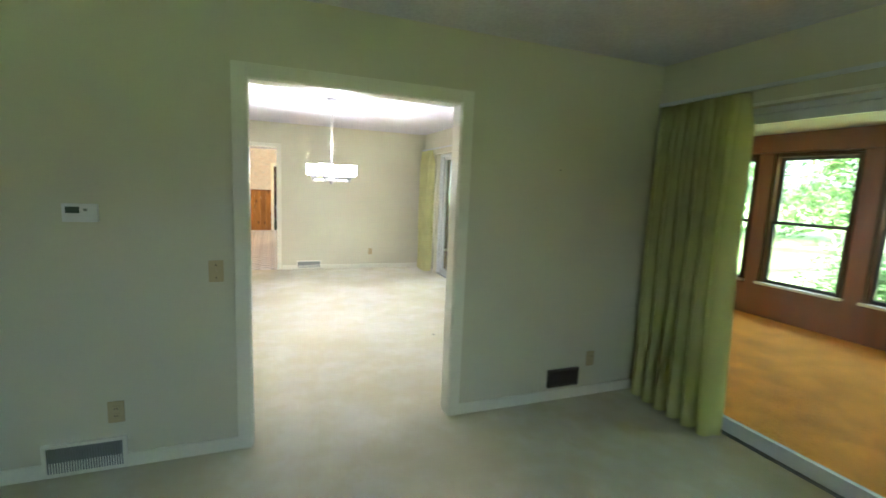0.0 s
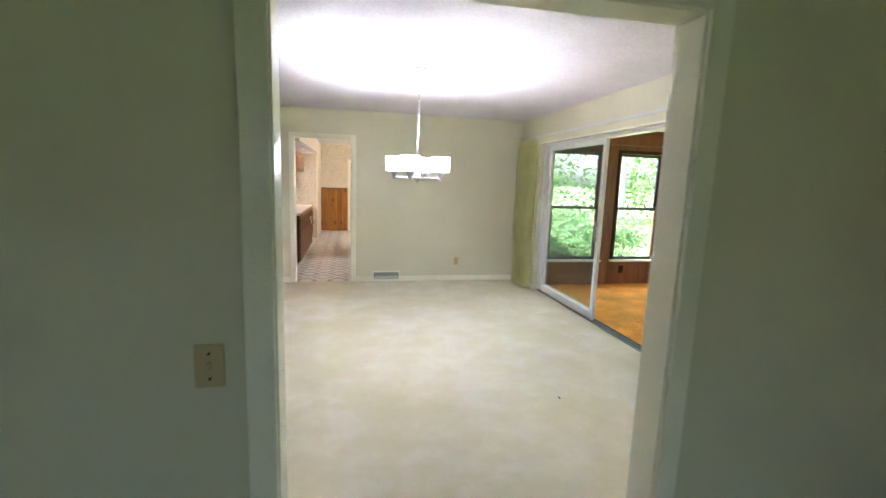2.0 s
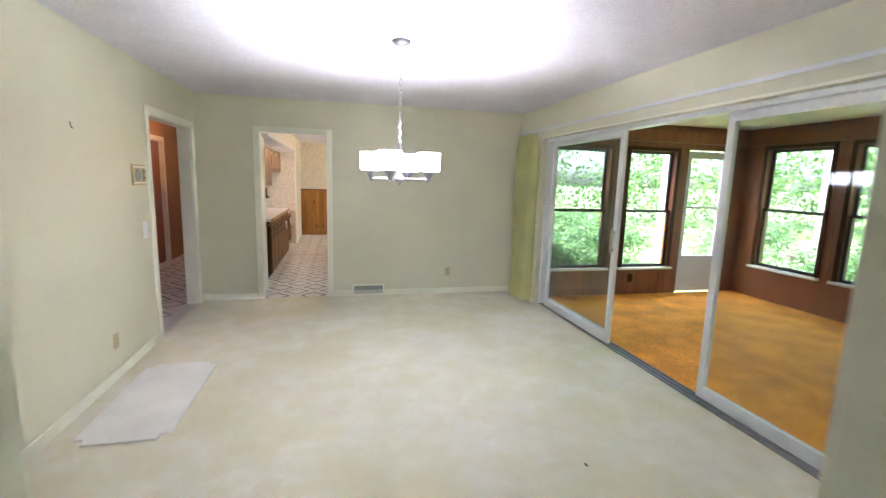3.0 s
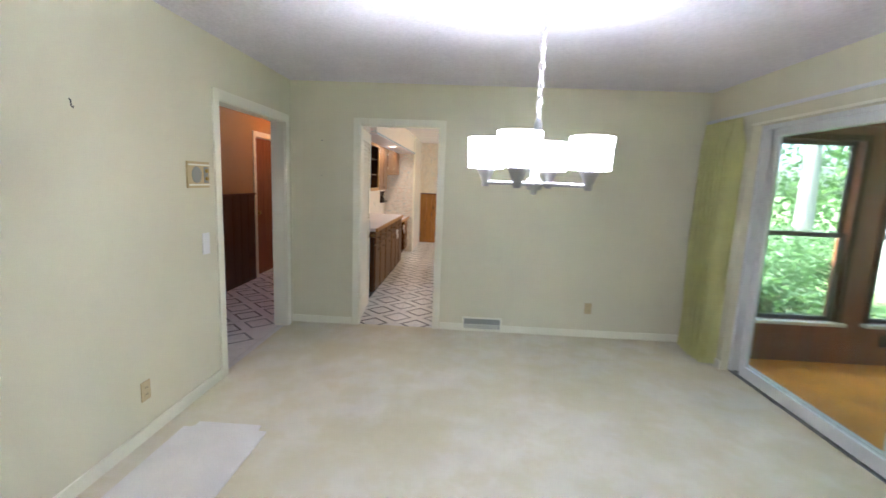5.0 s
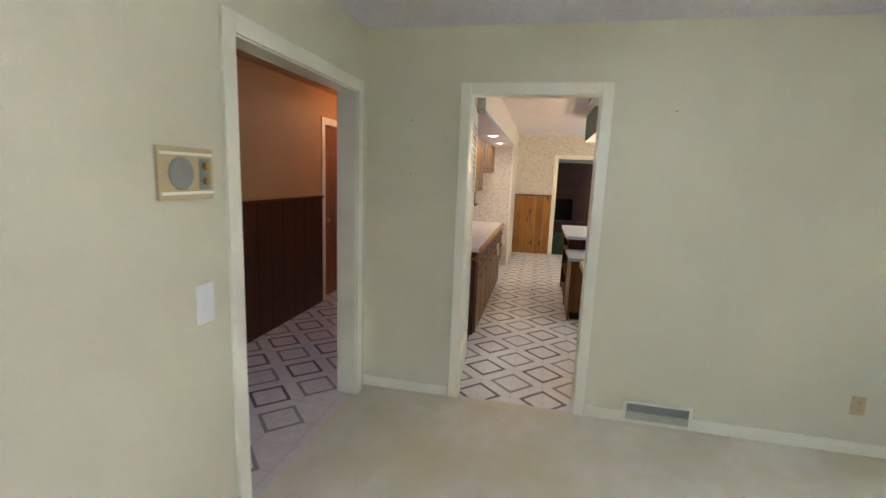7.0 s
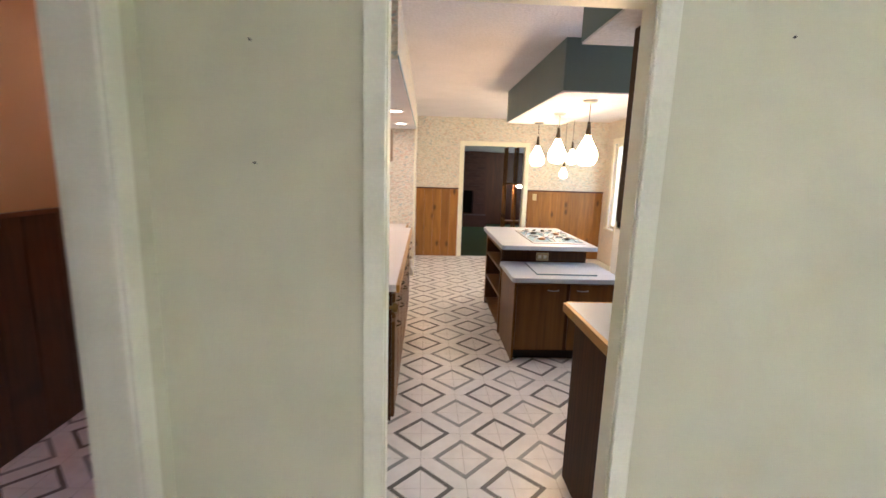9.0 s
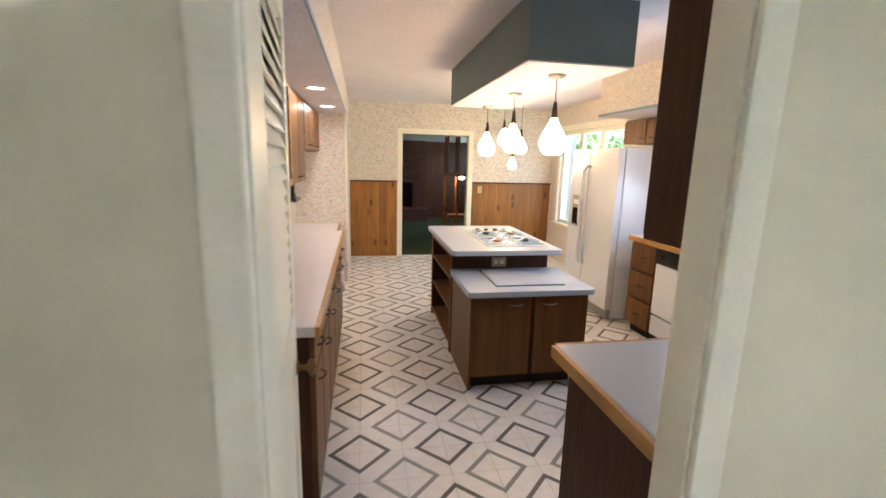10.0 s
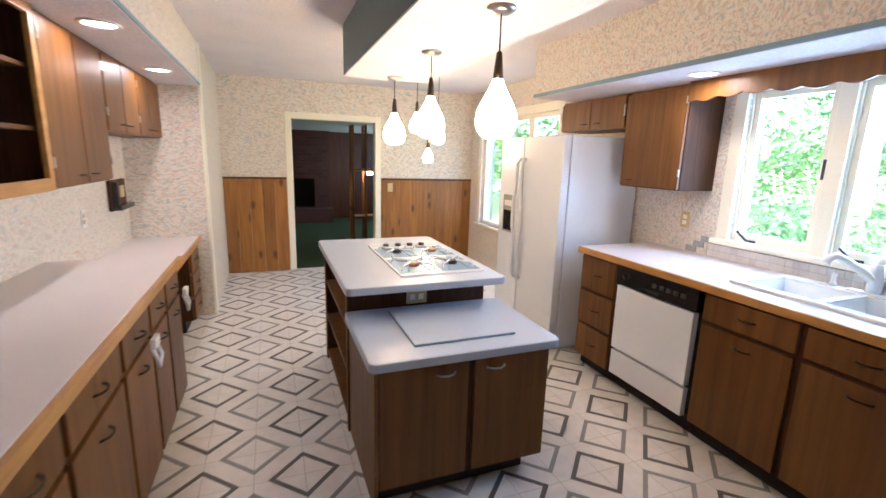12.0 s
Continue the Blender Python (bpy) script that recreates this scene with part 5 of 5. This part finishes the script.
for k in range(n):
    piece("louvre_slat", me, ld, (0.466 + (dx0 + dx1) / 2, -8.585, 1.05 + 0.018 + k * 0.83 / (n - 1)))
part("lower_panel", boxes((dx0 + 0.012, dy0 + 0.10, 0.22, dx1 - 0.012, dy1 - 0.10, 0.92), (dx0 + 0.007, dy0 + 0.15, 0.27, dx1 - 0.007, dy1 - 0.15, 0.87), bevel=0.002), M_TRIM, ld, "flat raised lower panel")
kb = part("door_knob", lathe([(0.024, dx1), (0.024, dx1 + 0.006), (0.009, dx1 + 0.01), (0.009, dx1 + 0.032), (0.026, dx1 + 0.042), (0.024, dx1 + 0.06), (0.0, dx1 + 0.064)], (0, 9.235, 0.845), 20, "X"), M_OLDBRASS, ld, "aged brass knob", True)
part("latch_plate", boxes((dx0 + 0.004, dy1, 0.79, dx1 - 0.004, dy1 + 0.002, 0.90)), M_BRASS, ld)
ld.rotation_euler = (0, 0, radians(5.2))

# window by the refrigerator
w2 = tagged(new("window_dining_nook"), "white wooden window with three lights", "window", "", "structure")
w2.location = (KX, 13.7, W2[2])
part("window_frame", boxes((KX - 0.018, W2[0] - 0.08, W2[2] - 0.03, KX, W2[0], W2[3] + 0.09), (KX - 0.018, W2[1], W2[2] - 0.03, KX, W2[1] + 0.08, W2[3] + 0.09), (KX - 0.018, W2[0], W2[3], KX, W2[1], W2[3] + 0.09), bevel=0.004), M_TRIM, w2)
part("window_sill", boxes((KX - 0.05, W2[0] - 0.1, W2[2] - 0.03, KX + 0.1, W2[1] + 0.1, W2[2]), bevel=0.006), M_TRIM, w2)
for k in range(3):
    a, b = W2[0] + k * (W2[1] - W2[0]) / 3, W2[0] + (k + 1) * (W2[1] - W2[0]) / 3
    s = part("sash", boxes((KX + 0.03, a, W2[2], KX + 0.08, a + 0.05, W2[3]), (KX + 0.03, b - 0.05, W2[2], KX + 0.08, b, W2[3]), (KX + 0.03, a + 0.05, W2[2], KX + 0.08, b - 0.05, W2[2] + 0.05), (KX + 0.03, a + 0.05, W2[3] - 0.05, KX + 0.08, b - 0.05, W2[3]), bevel=0.003), M_TRIM, w2)
    q = part("pane", boxes((KX + 0.053, a + 0.05, W2[2] + 0.05, KX + 0.057, b - 0.05, W2[3] - 0.05)), M_GLASS, s)
    q.visible_shadow = False

# ---- family room ----
rd = thing("room_divider", (1.7, 17.0, 0), "orange-brown wooden room divider with posts and shelves", "room divider")
for x in (1.43, 1.66, 2.3):
    part("post", boxes((x - 0.02, 16.96, -0.02, x + 0.02, 17.0, 2.03), (x - 0.02, 17.22, -0.02, x + 0.02, 17.26, 2.03), bevel=0.003), M_PINE, rd)
for z in (0.42, 1.27):
    part("shelf", boxes((1.45, 16.95, z - 0.04, 2.32, 17.27, z), bevel=0.004), M_PINE, rd)
fp = thing("fireplace", (0.1, 20.0, -0.02), "dark brick fireplace with raised hearth", "fireplace")
part("mortar_core", boxes((-1.0, 19.62, -0.02, 0.0, 20.0, 2.03), (1.0, 19.62, -0.02, 1.35, 20.0, 2.03), (0.0, 19.62, 0.95, 1.0, 20.0, 2.03)), M_BRICK, fp)
part("firebox", boxes((0.0, 19.95, 0.3, 1.0, 20.0, 0.95)), M_SHADOWBOX, fp)
part("hearth", boxes((-1.0, 19.2, -0.02, 1.35, 19.62, 0.3), bevel=0.01), M_BRICK, fp)
me = shared("brick", boxes((-0.105, -0.02, -0.03, 0.105, 0.0, 0.03), bevel=0.003), M_BRICK)
for r in range(23):
    for c in range(11):
        x, z = -0.9 + c * 0.22 + (0.11 if r % 2 else 0), 0.35 + r * 0.072
        if x < 1.26 and not (-0.1 < x < 1.1 and z < 1.0):
            piece("brick", me, fp, (x - 0.1, -0.38, z + 0.02))
lb = thing("shelf_lamp", (1.76, 17.1, 1.23), "small lit white lamp under the divider shelf", "lamp")
part("base", lathe([(0.03, 1.23), (0.03, 1.222), (0.012, 1.218)], (1.76, 17.1, 0)), M_BRASS, lb)
part("globe", lathe([(0.012, 1.219), (0.045, 1.212), (0.06, 1.19), (0.045, 1.166), (0.0, 1.158)], (1.76, 17.1, 0)), glow("lamp_globe", (1, 0.7, 0.42), 6.0), lb, smooth=True)

# ---- porch windows and door ----


def porch_window(name, a0, a1, z0, z1, along, face):
    """A double-hung window; along x in the end wall, along y in the outer wall."""
    ob = tagged(new(name), "dark wood double-hung porch window", "window", "porch windows", "structure")
    zm = (z0 + z1) / 2 - 0.02

    def put(rows, nm, mat, parent, bevel=0.003):
        bm = bmesh.new()
        for u0, d0, lo, u1, d1, hi in rows:
            if along == "x":
                box(bm, u0, face + d0, lo, u1, face + d1, hi, bevel)
            else:
                box(bm, face + d0, u0, lo, face + d1, u1, hi, bevel)
        return part(nm, bm, mat, parent)
    put([(a0 - 0.05, -0.018, z0 - 0.05, a0, 0.0, z1 + 0.05), (a1, -0.018, z0 - 0.05, a1 + 0.05, 0.0, z1 + 0.05), (a0, -0.018, z1, a1, 0.0, z1 + 0.05)], "window_frame", M_CABDARK, ob)
    put([(a0 - 0.06, -0.07, z0 - 0.03, a1 + 0.06, 0.02, z0)], "window_sill", M_TRIM, ob)
    for lo, hi, d in ((z0, zm + 0.02, 0.03), (zm - 0.02, z1, 0.075)):
        s = put([(a0, d, lo, a0 + 0.04, d + 0.03, hi), (a1 - 0.04, d, lo, a1, d + 0.03, hi), (a0 + 0.04, d, lo, a1 - 0.04, d + 0.03, lo + 0.04), (a0 + 0.04, d, hi - 0.04, a1 - 0.04, d + 0.03, hi)], "sash", M_VENTDARK, ob)
        q = put([(a0 + 0.04, d + 0.013, lo + 0.04, a1 - 0.04, d + 0.016, hi - 0.04)], "pane", M_GLASS, s, 0)
        q.visible_shadow = False
    return ob


for k, w in enumerate(PW):
    porch_window("window_porch_end_%d" % (k + 1), *w, "x", PY)
for k, w in enumerate(PSIDE):
    porch_window("window_porch_side_%d" % (k + 1), *w, "y", PX)
pdr = tagged(new("door_porch"), "white storm door with a glazed upper half", "door", "", "structure")
part("leaf_frame", boxes((PD[0], PY + 0.03, PZ + 0.01, PD[0] + 0.08, PY + 0.07, 2.04), (PD[1] - 0.08, PY + 0.03, PZ + 0.01, PD[1], PY + 0.07, 2.04), (PD[0] + 0.08, PY + 0.03, PZ + 0.01, PD[1] - 0.08, PY + 0.07, 0.52), (PD[0] + 0.08, PY + 0.03, 1.94, PD[1] - 0.08, PY + 0.07, 2.04), (PD[0] + 0.08, PY + 0.03, 1.22, PD[1] - 0.08, PY + 0.07, 1.25), bevel=0.003), M_HOUSE, pdr)
q = part("pane", boxes((PD[0] + 0.08, PY + 0.048, 0.52, PD[1] - 0.08, PY + 0.052, 1.94)), M_GLASS, pdr)
q.visible_shadow = False
me = shared("board", boxes((0, -0.012, 0, 0.118, 0, 0.37), bevel=0.006), M_PORCH)
pw = tagged(new("wainscot_porch"), "dark wood boards below the porch windows", "wainscot", "", "structure")
for k in range(18):
    piece("board", me, pw, (DX2 + 0.02 + k * 0.121, PY, PZ))
po = thing("electrical_outlet", (4.55, PY, 0.2), "dark outlet plate on the porch boards", "outlet", "outlets")
part("plate", boxes((4.51, PY - 0.02, 0.15, 4.59, PY - 0.011, 0.27), bevel=0.003), M_BLACK, po)

# ---- outdoors ----
gr = structure("ground", boxes((-400, -400, -0.6, 400, 400, -0.45)), M_GRASS, "green lawn round the house")


def leaves(bm_list, centre, radius, count, size, rnd, squash=0.8):
    verts, faces = bm_list
    for _ in range(count):
        while True:
            p = Vector((rnd.uniform(-1, 1), rnd.uniform(-1, 1), rnd.uniform(-1, 1)))
            if 0.25 < p.length < 1 + 0.12 * math.sin(7 * p.x) * math.cos(5 * p.y):
                break
        c = Vector(centre) + Vector((p.x * radius, p.y * radius, p.z * radius * squash))
        u = Vector((rnd.gauss(0, 1), rnd.gauss(0, 1), rnd.gauss(0, 0.6))).normalized()
        v = u.cross(Vector((rnd.gauss(0, 1), rnd.gauss(0, 1), rnd.gauss(0, 1)))).normalized()
        s = size * rnd.uniform(0.6, 1.4)
        k = len(verts)
        verts.extend([c - u * s, c + v * s * 0.5, c + u * s, c - v * s * 0.5])
        faces.append((k, k + 1, k + 2, k + 3))


def foliage(name, lists, mat, parent):
    me = bpy.data.meshes.new(name)
    me.from_pydata([tuple(v) for v in lists[0]], [], lists[1])
    me.materials.append(mat)
    ob = new(name, me)
    ob.parent = parent
    ob.matrix_parent_inverse = Matrix.Translation(-Vector(parent.location))
    return ob


def tree(x, y, h, seed):
    rnd = random.Random(seed)
    ob = thing("tree", (x, y, -0.45), "tall broadleaf tree with a bare lower trunk", "tree", "trees beyond the lawn")
    lean = rnd.uniform(-0.3, 0.3)
    bm = bmesh.new()
    rings = []
    for k in range(7):
        t = k / 6
        r = 0.24 * (1 - t) ** 0.8 + 0.03
        rings.append([bm.verts.new((x + lean * t + r * math.cos(a), y + r * math.sin(a), -0.5 + h * 0.85 * t)) for a in [2 * math.pi * q / 9 for q in range(9)]])
    for a, b in zip(rings, rings[1:]):
        for q in range(9):
            bm.faces.new((a[q], a[(q + 1) % 9], b[(q + 1) % 9], b[q]))
    part("trunk", bm, M_PALEBARK, ob, smooth=True)
    lists = ([], [])
    for k in range(9):
        a, z = rnd.uniform(0, 6.28), h * rnd.uniform(0.28, 0.95)
        reach = rnd.uniform(0.6, 2.2) * (1.15 - z / h)
        tip = (x + reach * math.cos(a), y + reach * math.sin(a), z)
        part("limb", tube([(x + lean * z / h * 0.9, y, z * 0.85), tip], 0.04, 5), M_BARK, ob)
        leaves(lists, tip, rnd.uniform(0.8, 1.5), 330, 0.085, rnd)
    foliage("crown", lists, M_LEAF, ob)


def shrub(x, y, r, seed, h=0.75):
    rnd = random.Random(seed)
    ob = thing("shrub", (x, y, -0.45), "rounded green garden shrub with bare inner twigs", "shrub", "shrubs by the porch")
    for k in range(7):
        a = rnd.uniform(0, 6.28)
        part("stem", tube([(x, y, -0.5), (x + 0.5 * r * math.cos(a), y + 0.5 * r * math.sin(a), r * h * 0.6)], 0.014, 5), M_BARK, ob)
    lists = ([], [])
    for k in range(8):
        a = rnd.uniform(0, 6.28)
        leaves(lists, (x + 0.5 * r * math.cos(a), y + 0.5 * r * math.sin(a), rnd.uniform(0.0, r * h) - 0.1), r * rnd.uniform(0.4, 0.65), 420, 0.045, rnd)
    foliage("foliage", lists, M_SHRUB, ob)


for k, (x, y, h) in enumerate(((4.0, 17, 11), (6.2, 15.5, 12), (7.6, 19, 12), (9.5, 13.5, 10), (3.2, 24, 13), (11.5, 9, 11), (12.5, 5.5, 12), (11.0, 2.0, 11), (14, 12.5, 12), (13.5, -1, 11), (8.5, 24, 13), (10.5, 17.5, 12), (15, 7, 12), (5.2, 21, 12))):
    tree(x, y, h, 10 + k)
for k, (x, y, r) in enumerate(((3.6, 10.9, 0.9), (4.6, 10.2, 0.75), (5.6, 11.6, 1.0), (4.5, 12.4, 1.2), (6.9, 12.6, 1.1), (3.9, 9.6, 0.45), (5.0, 9.3, 0.5), (8.6, 8.6, 0.9), (9.2, 4.6, 0.9), (4.4, 14.2, 0.9), (9.0, 10.5, 1.0))):
    shrub(x, y, r, 40 + k)
rnd = random.Random(77)
lists = ([], [])
for k in range(430):
    a = rnd.uniform(-75, 110)
    d = rnd.uniform(19, 30)
    c = (4 + d * math.sin(radians(90 - a)) * 1.0, 5 + d * math.sin(radians(a)), rnd.uniform(-0.3, 10))
    leaves(lists, c, rnd.uniform(1.2, 2.8), 260, 0.14, rnd)
wd_ = thing("woods", (20, 10, -0.45), "dense green woods beyond the lawn", "woods", "", "stuff")
foliage("leaf_mass", lists, M_LEAF, wd_)

# ---- diamond inlays of the vinyl floor ----


def ring_mesh(mat):
    bm = bmesh.new()
    R, r = 0.166, 0.134
    q = [(1, 0), (0, 1), (-1, 0), (0, -1)]
    for k in range(4):
        a, b = q[k], q[(k + 1) % 4]
        pts = [(a[0] * R, a[1] * R), (b[0] * R, b[1] * R), (b[0] * r, b[1] * r), (a[0] * r, a[1] * r)]
        low = [bm.verts.new((x, y, -0.0045)) for x, y in pts]
        top = [bm.verts.new((x, y, -0.0028)) for x, y in pts]
        bm.faces.new(top)
        for i in range(4):
            bm.faces.new((low[i], low[(i + 1) % 4], top[(i + 1) % 4], top[i]))
    return shared("diamond_inlay", bm, mat)


dark_ring, light_ring = ring_mesh(M_RINGDARK), ring_mesh(M_RINGLIGHT)
P = 0.457
for i in range(-6, 8):
    for j in range(-7, 14):
        for off, me in ((0.0, dark_ring), (0.5, light_ring)):
            x, y = -0.33 + (i + off) * P, 9.033 + (j + off) * P
            inside = (-0.75 < x < KX - 0.5 and B0 + 0.1 < y < KY - 0.1) or (-2.45 < x < CX - 0.15 and 6.3 < y < 11.8)
            if inside:
                piece("diamond_inlay", me, floor_kitchen, (x, y, 0))
